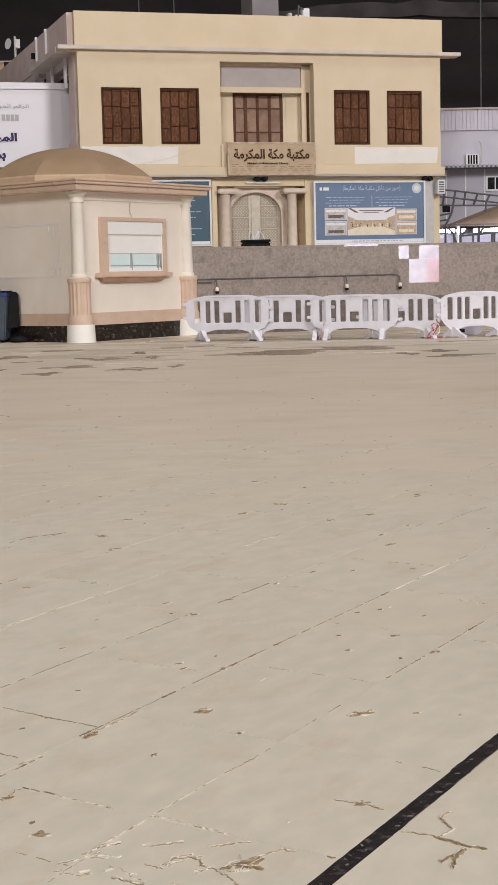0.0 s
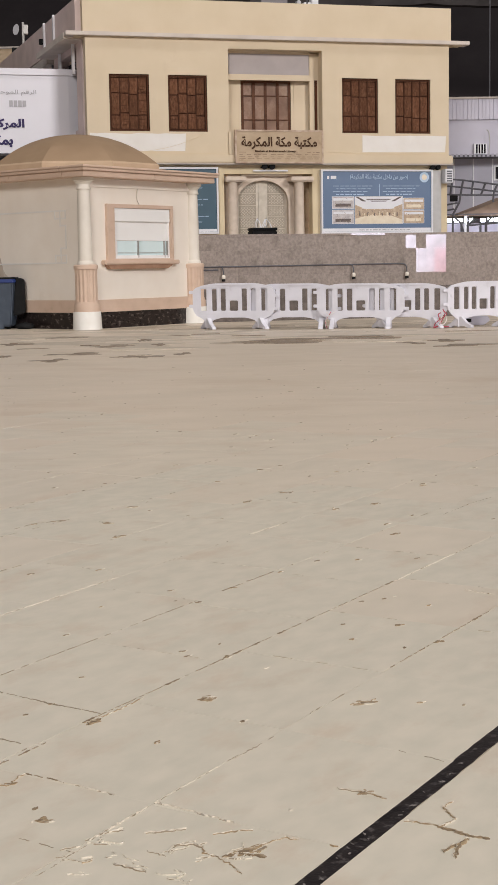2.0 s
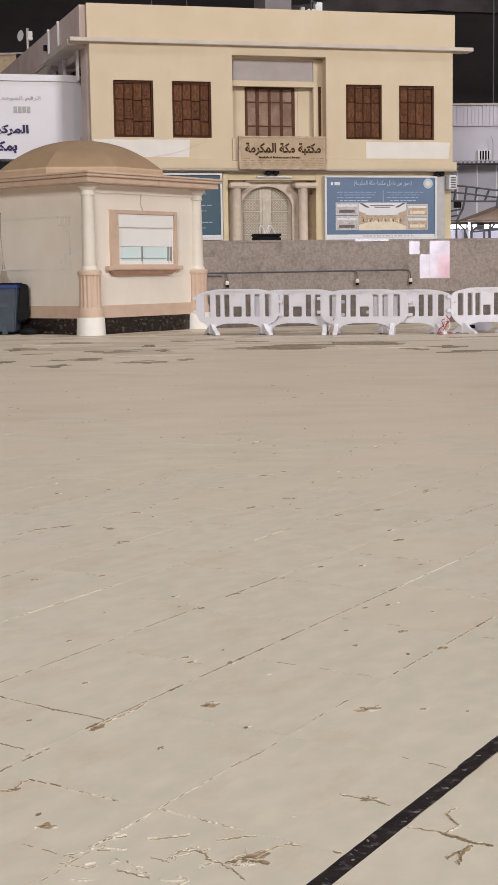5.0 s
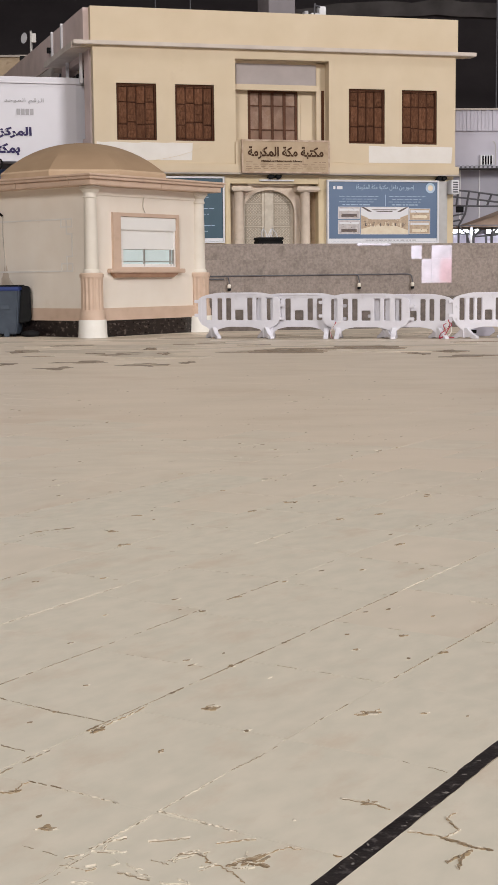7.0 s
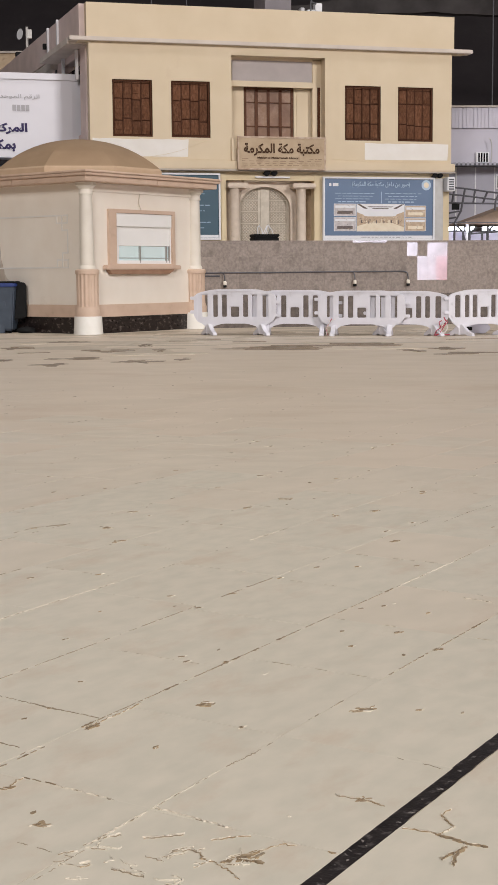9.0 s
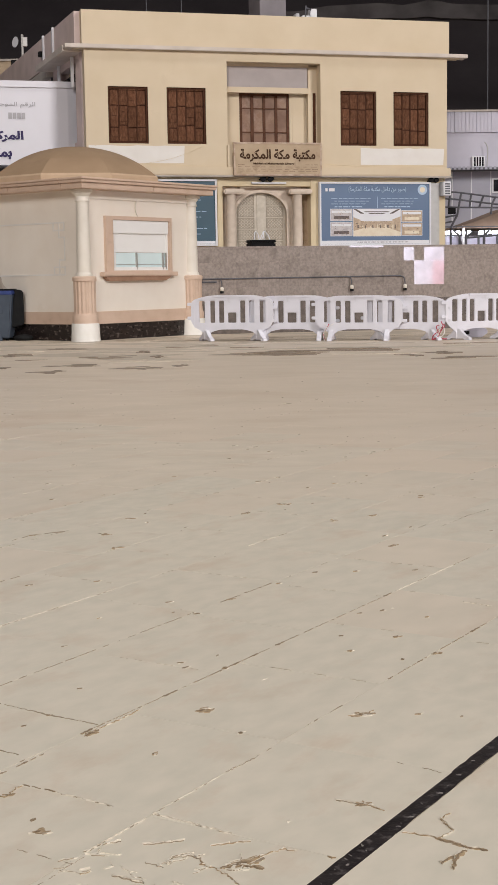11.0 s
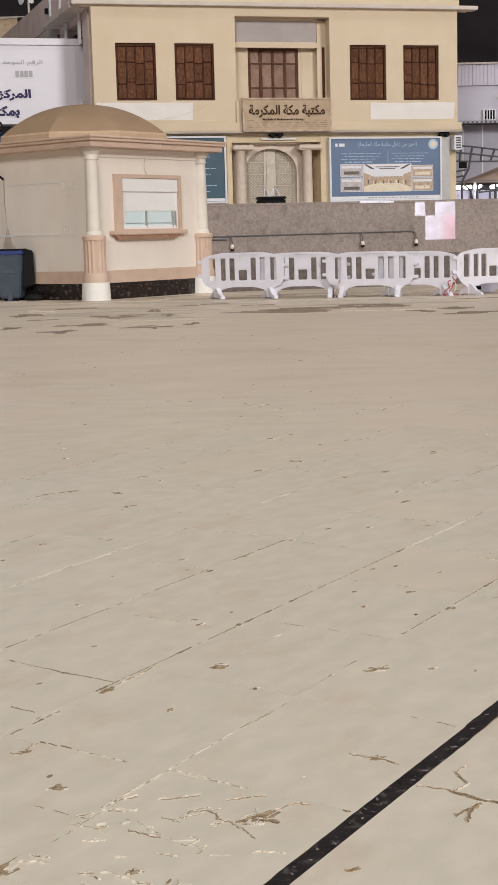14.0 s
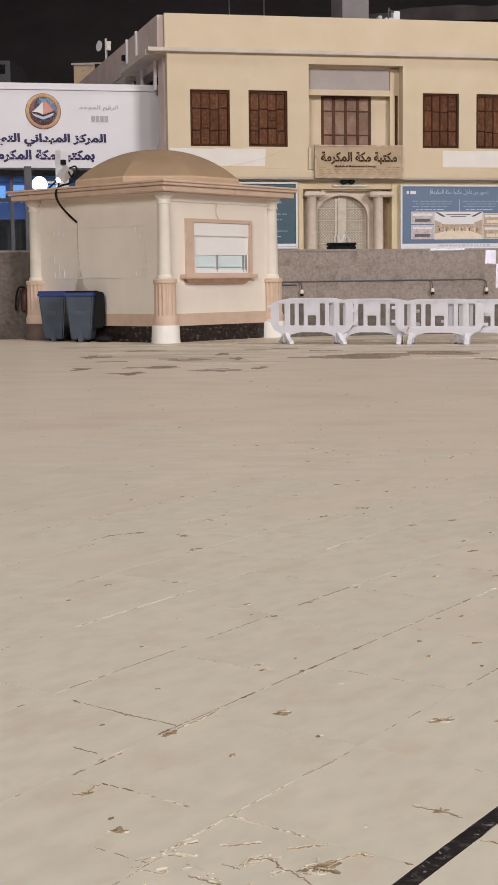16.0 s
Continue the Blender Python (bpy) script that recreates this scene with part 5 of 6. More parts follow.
# corner columns
def kiosk_column(x, y, foot):
    bm = bmesh.new()
    lathe(bm, [(0.165, 1.52), (0.16, 1.8), (0.15, 2.6), (0.138, 3.12), (0.138, 3.14)], x, y, 28)
    c = part("column", bm, COLUMN_WHITE, kiosk, "white round column on a fluted pink pedestal", smooth=40)
    bm = bmesh.new()
    lathe(bm, [(0.165, 3.10), (0.165, 3.13), (0.15, 3.15), (0.15, 3.21), (0.19, 3.25), (0.20, 3.28), (0.235, 3.29), (0.235, 3.355)], x, y, 28)
    part("capital", bm, COLUMN_WHITE, c, smooth=40)
    bm = bmesh.new()
    lathe(bm, [(0.19, 1.44), (0.19, 1.49), (0.17, 1.525), (0.165, 1.53)], x, y, 28)
    part("column_foot", bm, COLUMN_WHITE, c, smooth=40)
    bm = bmesh.new()
    lathe(bm, [(0.272, 1.34), (0.272, 1.42), (0.25, 1.44), (0.23, 1.445)], x, y, 28)
    part("pedestal_cap", bm, KIOSK_PINK, c, smooth=40)
    bm = bmesh.new()
    lathe(bm, [(0.258, 0.62), (0.252, 0.72), (0.252, 1.22), (0.258, 1.34)], x, y, 96, flutes=16, depth=0.02)
    part("fluted_pedestal", bm, KIOSK_PINK, c, smooth=40)
    bm = bmesh.new()
    lathe(bm, [(0.29, 0.40), (0.29, 0.54), (0.27, 0.58), (0.26, 0.62)], x, y, 28)
    part("pedestal_foot", bm, KIOSK_PINK, c, smooth=40)
    bm = bmesh.new()
    lathe(bm, [(0.335, 0.0), (0.325, 0.06), (0.31, 0.38), (0.305, 0.40)], x, y, 32)
    part("base", bm, foot, c, "white painted round base" if foot is BASE_WHITE else "", smooth=40)


for x, y, foot in ((0, 0, BASE_WHITE), (KX, 0, BASE_WHITE), (0, KY, STONE_DARK)):
    kiosk_column(x, y, foot)
# service window
bm = bmesh.new()
holed(bm, 0.665, 2.945, 1.538, 2.803, -0.07, -0.001, [(WX0, WX1, WZ0, WZ1)])
kw = part("window_surround", bm, KIOSK_PINK, kiosk, "pink stone window surround")
pbox("sill", (0.49, 3.06, -0.16, -0.001, 1.437, 1.5375), KIOSK_PINK, kw, bevel=0.018)
bm = bmesh.new()
slab_y(bm, [(0.60, 1.4365), (0.62, 1.40), (0.70, 1.335), (2.66, 1.335), (2.80, 1.40), (2.84, 1.4365)], -0.12, -0.001)
part("sill_lip", bm, KIOSK_SOFFIT, kw, "stained brown stone below the sill")
pbox("shutter_box", (WX0 + 0.005, WX1 - 0.005, -0.04, 0.15, 2.415, WZ1 - 0.003), BLIND, kw, "white roller shutter box", bevel=0.01)
for i in range(9):
    z1 = 2.414 - i * 0.048
    pbox("shutter_slat", (WX0 + 0.01, WX1 - 0.01, 0.015, 0.03, z1 - 0.0479, z1), BLIND, kw)
pbox("window_frame", (WX0 + 0.005, WX1 - 0.005, -0.01, 0.13, WZ0 + 0.001, WZ0 + 0.075), BLIND, kw)
pbox("window_frame", (WX1 - 0.05, WX1 - 0.005, -0.01, 0.14, WZ0 + 0.0755, 2.4145), BLIND, kw)
pbox("window_frame", (WX0 + 0.005, 1.06, 0.01, 0.14, WZ0 + 0.0755, 1.98), BLIND, kw)
# the panes' pale cyan is the glass reflection, put into their colour
for a, b in ((1.061, 1.745), (1.775, 2.675), (2.70, 2.785)):
    pbox("pane", (a, b, 0.032, 0.04, WZ0 + 0.076, 1.975), CYAN_SHEEN, kw, "sliding pane with its pale blue reflection painted on")
for x in (1.76, 2.688, 2.795):
    pbox("window_post", (x - 0.014, x + 0.014, -0.012, 0.031, WZ0 + 0.02, 1.985), ALU, kw)
pbox("window_rail", (1.062, 2.785, 0.022, 0.0315, WZ0 + 0.125, WZ0 + 0.14), ALU, kw)
bm = bmesh.new()
tube(bm, [(1.78, -0.02, 3.25), (1.74, -0.03, 3.1), (1.72, -0.03, 2.95), (1.80, -0.02, 2.82)], 0.012)
part("conduit", bm, COLUMN_WHITE, kiosk)
# carved frame on the panel face: plain lines between small looped corners
V0, V1, Z0, Z1 = 0.585, 3.70, 1.49, 2.655
W = 0.036


def groove(p, q):
    y0, y1, z0, z1 = min(p[0], q[0]) - W / 2, max(p[0], q[0]) + W / 2, min(p[1], q[1]) - W / 2, max(p[1], q[1]) + W / 2
    pbox("moulding", (-0.0125 if y1 - y0 > z1 - z0 else -0.0105, -0.0005, y0, y1, z0, z1), WHITEWASH, kiosk)


for v, s in ((V0, 1), (V1, -1)):
    for z, t in ((Z0, 1), (Z1, -1)):
        loop = [(v, z), (v + s * 0.34, z), (v + s * 0.34, z + t * 0.17), (v, z + t * 0.17), (v, z)]
        jog = [(v, z + t * 0.46), (v, z + t * 0.33), (v + s * 0.17, z + t * 0.33), (v + s * 0.17, z + t * 0.02)]
        for chain in (loop, jog):
            for p, q in zip(chain, chain[1:]):
                groove(p, q)
    groove((v, Z0 + 0.46), (v, Z1 - 0.46))
for z in (Z0, Z1):
    groove((V0 + 0.38, z), (V1 - 0.38, z))
# cable and thin conduit on the panel face
bm = bmesh.new()
tube(bm, [(-0.42, 2.45, 3.85), (-0.47, 2.55, 3.68), (-0.47, 2.92, 3.62), (-0.47, 3.06, 3.45), (-0.36, 3.06, 3.22), (-0.14, 3.0, 2.98), (-0.03, 2.84, 2.80)], 0.026)
part("black_cable", bm, BLACK, kiosk, "black looping cable")
bm = bmesh.new()
tube(bm, [(-0.015, 2.83, 2.80), (-0.015, 2.85, 2.3), (-0.015, 2.80, 1.8), (-0.015, 2.80, 1.5)], 0.010)
part("conduit", bm, SLAB_GREY, kiosk)
for k, (w, z0, z1, m) in enumerate(((0.34, 0.95, 1.52, STAINED), (0.15, 1.15, 1.72, STAINED_DARK))):
    g = random.Random(4 + k)
    bm = bmesh.new()
    edge = [(2.80 + w * (1 - (i / 9) ** 1.6) * g.uniform(0.8, 1.1), z0 + (z1 - z0) * i / 9) for i in range(10)]
    edge += [(2.80 - w * ((i / 9) ** 1.6 - 1) * -g.uniform(0.8, 1.1), z0 + (z1 - z0) * i / 9) for i in range(9, -1, -1)]
    lo = [bm.verts.new((-0.0015 - 0.0015 * k, y, z)) for y, z in edge]
    bm.faces.new(lo)
    part("drip_stain", bm, m, kiosk, "brown drip stain")
# camera post and floodlights on the roof
post = thing("roof_post", "white equipment post with a bright floodlight on the kiosk roof", "floodlight", KIOSK)
pbox("post", (0.62, 0.86, 4.05, 4.30, 3.60, 4.62), BILL_WHITE, post, bevel=0.02)
bm = bmesh.new()
t = bmesh.new()
lathe(t, [(0.11, 0), (0.20, 0.1), (0.20, 0.16)], n=20)
join(bm, t, pose(0.15, 4.42, 3.755, 88, 0, -20))
part("lamp_head", bm, GREY_BOX, post, smooth=40)
bm = bmesh.new()
t = bmesh.new()
lathe(t, [(0.165, 0), (0.18, 0.02)], n=20)
join(bm, t, pose(0.15, 4.42, 3.755, 88, 0, -20) @ pose(0, 0, 0.165))
part("lamp_lens", bm, BLUE_LED, post, "glaring bluish white lens")
pbox("lamp_arm", (0.2, 0.62, 4.25, 4.30, 3.80, 3.86), GREY_BOX, post)
pbox("clamp", (0.58, 0.70, 3.98, 4.049, 4.25, 4.37), BLACK, post)
fl = thing("floodlight", "small grey floodlight with black cables on the kiosk cornice", "floodlight", KIOSK)
bm = bmesh.new()
t = bmesh.new()
box(t, -0.11, 0.11, -0.10, 0.10, -0.17, 0.17, 0.02)
join(bm, t, pose(-0.22, 3.0, 3.92, 30, 25, 0))
part("case", bm, GREY_BOX, fl)
bm = bmesh.new()
t = bmesh.new()
lathe(t, [(0.055, 0), (0.055, 0.015)], n=16)
join(bm, t, pose(-0.36, 3.08, 3.78, 90, 0, -37))
part("lens", bm, BLUE_LED, fl, "glowing bluish lens")
bm = bmesh.new()
rod(bm, (-0.2, 3.25, 3.60), (-0.2, 3.25, 3.86), 0.025)
rod(bm, (-0.25, 3.55, 3.62), (-0.2, 2.9, 4.02), 0.02)
tube(bm, [(-0.2, 2.85, 4.05), (-0.2, 2.65, 4.08), (-0.25, 2.55, 3.92), (-0.25, 2.75, 3.85), (-0.2, 3.0, 4.1), (-0.2, 3.2, 3.95)], 0.02)
part("bracket", bm, BLACK, fl)

# ---------------------------------------------------------------- plastic barriers
def barrier(a, b, seed, height=1.0, swing=0.0):
    """An interlocking plastic barrier panel from a to b on the ground: six slots, a square handhold, two turning feet."""
    a, b = Vector((*a, 0)), Vector((*b, 0))
    n = (b - a).length
    ang = math.degrees(math.atan2(b.y - a.y, b.x - a.x))
    t = thing("barrier", "white scuffed plastic crowd barrier with upright slots", "barrier", pose(a.x, a.y, 0, 0, 0, ang), group="row of crowd barriers")
    g = random.Random(seed)
    h = height

    def z(*pts):
        return [(x, y * h) for x, y in pts]

    holes = []
    for c, w in ((0.131, 0.072), (0.262, 0.06), (0.371, 0.064), (0.629, 0.064), (0.738, 0.06), (0.869, 0.072)):
        holes.append(((c - w / 2) * n, (c + w / 2) * n, 0.395 * h, 0.872 * h))
    holes.append((n * 0.448, n * 0.552, 0.395 * h, 0.615 * h))
    bm = bmesh.new()
    holed(bm, 0.075, n - 0.075, 0.30 * h, 0.8995 * h, -0.03, 0.03, holes)
    bmesh.ops.recalc_face_normals(bm, faces=bm.faces[:])
    bmesh.ops.bevel(bm, geom=[e for e in bm.edges if len(e.link_faces) == 2 and e.calc_face_angle(0) > 1 and all(0.08 < v.co.x < n - 0.08 and 0.31 * h < v.co.z < 0.89 * h for v in e.verts)], offset=0.011, segments=2, affect="EDGES")
    part("panel", bm, PLASTIC_WHITE, t)
    # top rail that falls to both ends, with a proud moulded strip
    bm = bmesh.new()
    slab_y(bm, z((0.075, 0.90), (0.20, 0.94), (0.38, 0.976), (0.46, 0.985), (n - 0.46, 0.985), (n - 0.38, 0.976), (n - 0.20, 0.94), (n - 0.075, 0.90)), -0.032, 0.032)
    part("top_rail", bm, PLASTIC_WHITE, t)
    bm = bmesh.new()
    box(bm, 0.50, n - 0.50, -0.046, 0.046, 0.935 * h, 0.988 * h, 0.012)
    part("rail_strip", bm, PLASTIC_WHITE, t)
    for s in (0, 1):
        bm = bmesh.new()
        pts = z((0.0, 0.43), (0.0, 0.80), (0.02, 0.855), (0.0745, 0.8995), (0.0745, 0.302), (0.035, 0.365))
        slab_y(bm, [(n - x, y) for x, y in pts] if s else pts, -0.034, 0.034)
        part("end_post", bm, PLASTIC_WHITE, t)
    # lower rail, arched between the feet
    bm = bmesh.new()
    f = 0.18 * n
    half = [(0.075, 0.2995), (f - 0.13, 0.235), (f - 0.055, 0.17), (f - 0.05, 0.02), (f + 0.05, 0.02), (f + 0.06, 0.14), (f + 0.13, 0.20), (f + 0.26, 0.235), (f + 0.36, 0.25)]
    slab_y(bm, z(*half) + [(n - x, y) for x, y in z(*half)[::-1]], -0.033, 0.033)
    part("bottom_rail", bm, PLASTIC_WHITE, t)
    for x in (f, n - f):
        bm = bmesh.new()
        prof = z((-0.31, 0.0), (-0.19, 0.0), (-0.14, 0.03), (0.14, 0.03), (0.19, 0.0), (0.31, 0.0), (0.30, 0.05), (0.17, 0.12), (0.06, 0.24), (-0.06, 0.24), (-0.17, 0.12), (-0.30, 0.05))
        slab_y(bm, prof, -0.05, 0.05)
        bmesh.ops.recalc_face_normals(bm, faces=bm.faces[:])
        bmesh.ops.bevel(bm, geom=[e for e in bm.edges if e.calc_face_angle(0) > 0.6], offset=0.008, segments=1, affect="EDGES")
        bm.transform(pose(x, 0, 0, 0, 0, 90 + swing + g.uniform(-3, 3)))
        part("foot", bm, PLASTIC_WHITE, t)
    for x, zs in ((-0.035, (0.50, 0.80)), (n + 0.035, (0.43, 0.71))):
        for q in zs:
            pbox("hinge_lug", (x - 0.055, x + 0.055, -0.033, 0.033, (q - 0.035) * h, (q + 0.035) * h), PLASTIC_WHITE, t, bevel=0.01)
    return t


for a, b, h, turn in (((-1.285, 30.743), (0.492, 30.254), 1.0, 42), ((-0.023, 30.496), (1.803, 29.994), 0.975, 6), ((1.39, 30.008), (3.186, 29.514), 0.96, 4),
                      ((2.42, 29.824), (4.075, 29.369), 0.945, 42), ((4.05, 29.35), (5.586, 29.6), 0.97, 42)):
    barrier(a, b, int(a[0] * 10), h, turn)
heap = thing("plastic_block", "lilac grey plastic block lying behind the barriers", "block", pose(4.85, 30.6, 0, 0, 0, -8))
bm = bmesh.new()
slab_y(bm, [(-0.42, 0.0), (0.16, 0.0), (0.30, 0.10), (0.26, 0.19), (-0.16, 0.20), (-0.24, 0.15), (-0.42, 0.16)], -0.16, 0.16)
bmesh.ops.recalc_face_normals(bm, faces=bm.faces[:])
bmesh.ops.bevel(bm, geom=bm.edges[:], offset=0.015, segments=2, affect="EDGES")
part("body", bm, CABIN_GREY, heap)
pbox("hole", (-0.22, -0.10, -0.175, -0.1605, 0.07, 0.14), BLACK, heap)
tape = thing("barrier_tape", "red and white tape tied between two barriers", "tape", pose(3.93, 29.30, 0))
for k in range(5):
    g = random.Random(k)
    bm = bmesh.new()
    tube(bm, [(g.uniform(-0.03, 0.03), -0.04, 0.40 - k * 0.02), (g.uniform(-0.1, 0.1), -0.07, 0.28), (g.uniform(-0.14, 0.14), -0.06, 0.12), (g.uniform(-0.2, 0.2), -0.05, 0.015)], 0.010, 6)
    part("strip", bm, RED_TAPE if k % 2 == 0 else WHITE_TAPE, tape)
bm = bmesh.new()
tube(bm, [(-0.16, -0.05, 0.02), (-0.05, -0.07, 0.05), (0.08, -0.06, 0.03), (0.14, -0.04, 0.03)], 0.014, 6)
part("strip", bm, RED_TAPE, tape)
tape = thing("barrier_tape", "short red and white tape tied to a barrier foot", "tape", pose(1.62, 29.93, 0))
for k in range(3):
    g = random.Random(k + 9)
    bm = bmesh.new()
    tube(bm, [(0.14 - 0.1 * k, -0.05, 0.36), (0.0, -0.07, 0.28), (-0.08, -0.06, 0.15), (g.uniform(-0.12, 0.02), -0.05, 0.01)], 0.008, 6)
    part("strip", bm, RED_TAPE if k % 2 else WHITE_TAPE, tape)

# pipe with small spotlights along the granite wall
pipe = thing("wall_pipe", "dark conduit with small hanging spotlights on the granite wall", "pipe", LIB)
bm = bmesh.new()
rod(bm, (-3.0, WALL_Y - 0.03, 1.345), (2.36, WALL_Y - 0.03, 1.36), 0.015)
part("conduit", bm, STEEL_DARK, pipe)
for u in (-2.33, 1.035, 2.46):
    bm = bmesh.new()
    tube(bm, [(u - 0.12, WALL_Y - 0.03, 1.355), (u - 0.03, WALL_Y - 0.05, 1.33), (u, WALL_Y - 0.06, 1.22), (u, WALL_Y - 0.06, 1.14)], 0.014)
    part("hanger", bm, STEEL_DARK, pipe)
    bm = bmesh.new()
    lathe(bm, [(0.028, 1.15), (0.048, 1.12), (0.048, 1.06), (0.04, 1.05)], u, WALL_Y - 0.07, 14)
    s = part("spot_housing", bm, COLUMN_WHITE, pipe, "pale spot housing", smooth=40)
    bm = bmesh.new()
    lathe(bm, [(0.042, 1.05), (0.045, 1.0), (0.037, 0.99)], u, WALL_Y - 0.07, 14)
    part("spot_rim", bm, BLACK, s)
bm = bmesh.new()
rod(bm, (-2.95, WALL_Y - 0.025, 1.27), (-2.45, WALL_Y - 0.025, 1.27), 0.018)
part("conduit", bm, STEEL_DARK, pipe)

# ---------------------------------------------------------------- wheelie bins
def wheelie_bin(m, lid_open):
    t = thing("wheelie_bin", "dark slate plastic wheelie bin with a blue rim beside the kiosk", "bin", m, group="bins beside the kiosk")
    bm = bmesh.new()
    lo = [(-0.235, -0.25), (0.235, -0.25), (0.235, 0.25), (-0.235, 0.25)]
    hi = [(-0.33, -0.34), (0.33, -0.34), (0.33, 0.34), (-0.33, 0.34)]
    a = [bm.verts.new((*p, 0.06)) for p in lo]
    b = [bm.verts.new((*p, 1.08)) for p in hi]
    bm.faces.new(a[::-1])
    bm.faces.new(b)
    for i in range(4):
        bm.faces.new((a[i], a[(i + 1) % 4], b[(i + 1) % 4], b[i]))
    bmesh.ops.recalc_face_normals(bm, faces=bm.faces[:])
    bmesh.ops.bevel(bm, geom=bm.edges[:], offset=0.03, segments=2, affect="EDGES")
    part("body", bm, BIN_GREY, t, smooth=40)
    pbox("recess", (-0.12, 0.12, -0.322, -0.28, 0.62, 0.74), BIN_GREY, t, bevel=0.015)
    pbox("foot", (-0.06, 0.06, -0.275, -0.20, 0.0, 0.22), BIN_GREY, t, bevel=0.012)
    pbox("rim", (-0.35, 0.35, -0.36, 0.36, 1.06, 1.15), BIN_BLUE, t, "blue rim", bevel=0.02)
    pbox("lid", (-0.34, 0.34, -0.35, 0.35, 1.1505, 1.19), BLACK if lid_open else BIN_BLUE, t, bevel=0.015)
    for x in (-0.23, 0.23):
        bm = bmesh.new()
        q = bmesh.new()
        lathe(q, [(0.09, -0.025), (0.1, -0.015), (0.1, 0.015), (0.09, 0.025)], n=18)
        join(bm, q, pose(x, 0.26, 0.10, 0, 90, 0))
        part("wheel", bm, BLACK, t)
    return t


wheelie_bin(pose(-6.53, 33.34, 0, 0, 0, -6), False)
wheelie_bin(pose(-5.78, 32.72, 0, 0, 0, -4), True)
bag = bmesh.new()
lathe(bm := bag, [(0.05, 0.0), (0.26, 0.03), (0.30, 0.15), (0.24, 0.27), (0.10, 0.33), (0.04, 0.36)], 0, 0, 14)
for v in bag.verts:
    v.co += Vector((noise.noise(v.co * 7), noise.noise(v.co * 7 + Vector((5, 0, 0))), 0.4 * noise.noise(v.co * 8))) * 0.06
    v.co.z = max(v.co.z, 0)
single("rubbish_bag", bag, BLACK, "black rubbish bag lying beside the bins", "bag", pose(-5.24, 32.42, 0) @ Matrix.Diagonal((0.75, 0.6, 0.42, 1)), smooth=60)
flap = thing("bin_lid", "black bin lid hanging open against the bin side", "lid", pose(-5.37, 32.62, 0, 0, 0, -8))
bm = bmesh.new()
slab_y(bm, [(-0.20, 0.30), (0.10, 0.34), (0.14, 0.42), (0.13, 1.13), (0.05, 1.17), (-0.28, 1.15), (-0.27, 0.9), (-0.16, 0.6)], -0.06, 0.02)
bmesh.ops.recalc_face_normals(bm, faces=bm.faces[:])
bmesh.ops.bevel(bm, geom=bm.edges[:], offset=0.02, segments=2, affect="EDGES")
part("flap", bm, BLACK, flap)
pbox("hinge", (-0.31, -0.24, -0.05, 0.0, 0.0, 1.14), BLACK, flap)

# fire extinguisher on the west wall
ext = thing("fire_extinguisher", "dusty red fire extinguisher with a black hose on the granite wall", "extinguisher", LIB @ pose(-8.93, -4.02, 0))
bm = bmesh.new()
lathe(bm, [(0.10, 0.70), (0.12, 0.73), (0.12, 1.10), (0.09, 1.17), (0.04, 1.2), (0.04, 1.26)], 0, 0, 18)
part("cylinder", bm, RED_PAINT, ext, smooth=40)
bm = bmesh.new()
tube(bm, [(0.0, -0.02, 1.27), (-0.15, -0.05, 1.28), (-0.22, -0.05, 1.1), (-0.25, -0.04, 0.85), (-0.24, -0.04, 0.72)], 0.025)
part("hose", bm, BLACK, ext)
pbox("bracket", (-0.03, 0.03, 0.02, 0.118, 0.80, 1.0), STEEL_DARK, ext)

# ---------------------------------------------------------------- white sign cabin west of the library
cabin = thing("sign_cabin", "white fascia cabin with navy Arabic lettering and blue-lit glass front", "cabin", LIB)
bm = bmesh.new()
front = [(-16, 3.2), (-13.5, 2.1), (-11.5, 1.55), (-9.8, 1.4), (-5.25, 1.4), (-4.95, 1.43), (-4.64, 1.52), (-4.64, 6.0), (-16, 6.0)]
prism(bm, front, 4.66, 6.84)
part("fascia", bm, CABIN_WHITE, cabin, "white sheet fascia")
bm = bmesh.new()
prism(bm, [(x, y - 0.05) if y < 6 else (x, y) for x, y in front], 6.8405, 7.02)
part("fascia_cap", bm, CABIN_WHITE, cabin)
pbox("fascia_foot", (-14, -5.2, 2.2, 5.5, 4.50, 4.659), STEEL_DARK, cabin)
Y = 1.395
lettering("lettering", arabic("المركز الميداني التوع"), 3.2, 0.37, -9.44, Y, 5.255, NAVY, cabin, bold=0.046)
lettering("lettering", arabic("بمكتبة مكة المكرمة"), 2.95, 0.36, -9.53, Y, 4.81, NAVY, cabin, bold=0.046)
lettering("lettering", arabic("الرقم الموحد"), 1.12, 0.17, -7.0, Y, 6.26, GREY_INK, cabin)
for i in range(4):
    pbox("print_bar", (-6.65 + 0.125 * i, -6.55 + 0.125 * i, Y - 0.012, Y, 5.96, 6.13), GREY_INK, cabin)
for z in (6.05, 6.28):
    pbox("print_bar", (-9.9, -9.30, Y - 0.012, Y, z, z + 0.05), GREY_INK, cabin)
for name, prof, m in (("emblem", [(0.40, 0.0), (0.40, 0.04), (0.445, 0.05), (0.485, 0.04), (0.485, 0.0)], LOGO_GOLD), ("emblem_rim", [(0.50, 0.0), (0.50, 0.02), (0.48, 0.03)], LOGO_RED), ("emblem_disc", [(0.402, 0.0), (0.402, 0.03)], LOGO_BLUE)):
    bm = bmesh.new()
    t = bmesh.new()
    lathe(t, prof, n=48)
    join(bm, t, pose(-8.014, Y + 0.01, 6.24, 90, 0, 0))
    part(name, bm, m, cabin, smooth=40)
bm = bmesh.new()
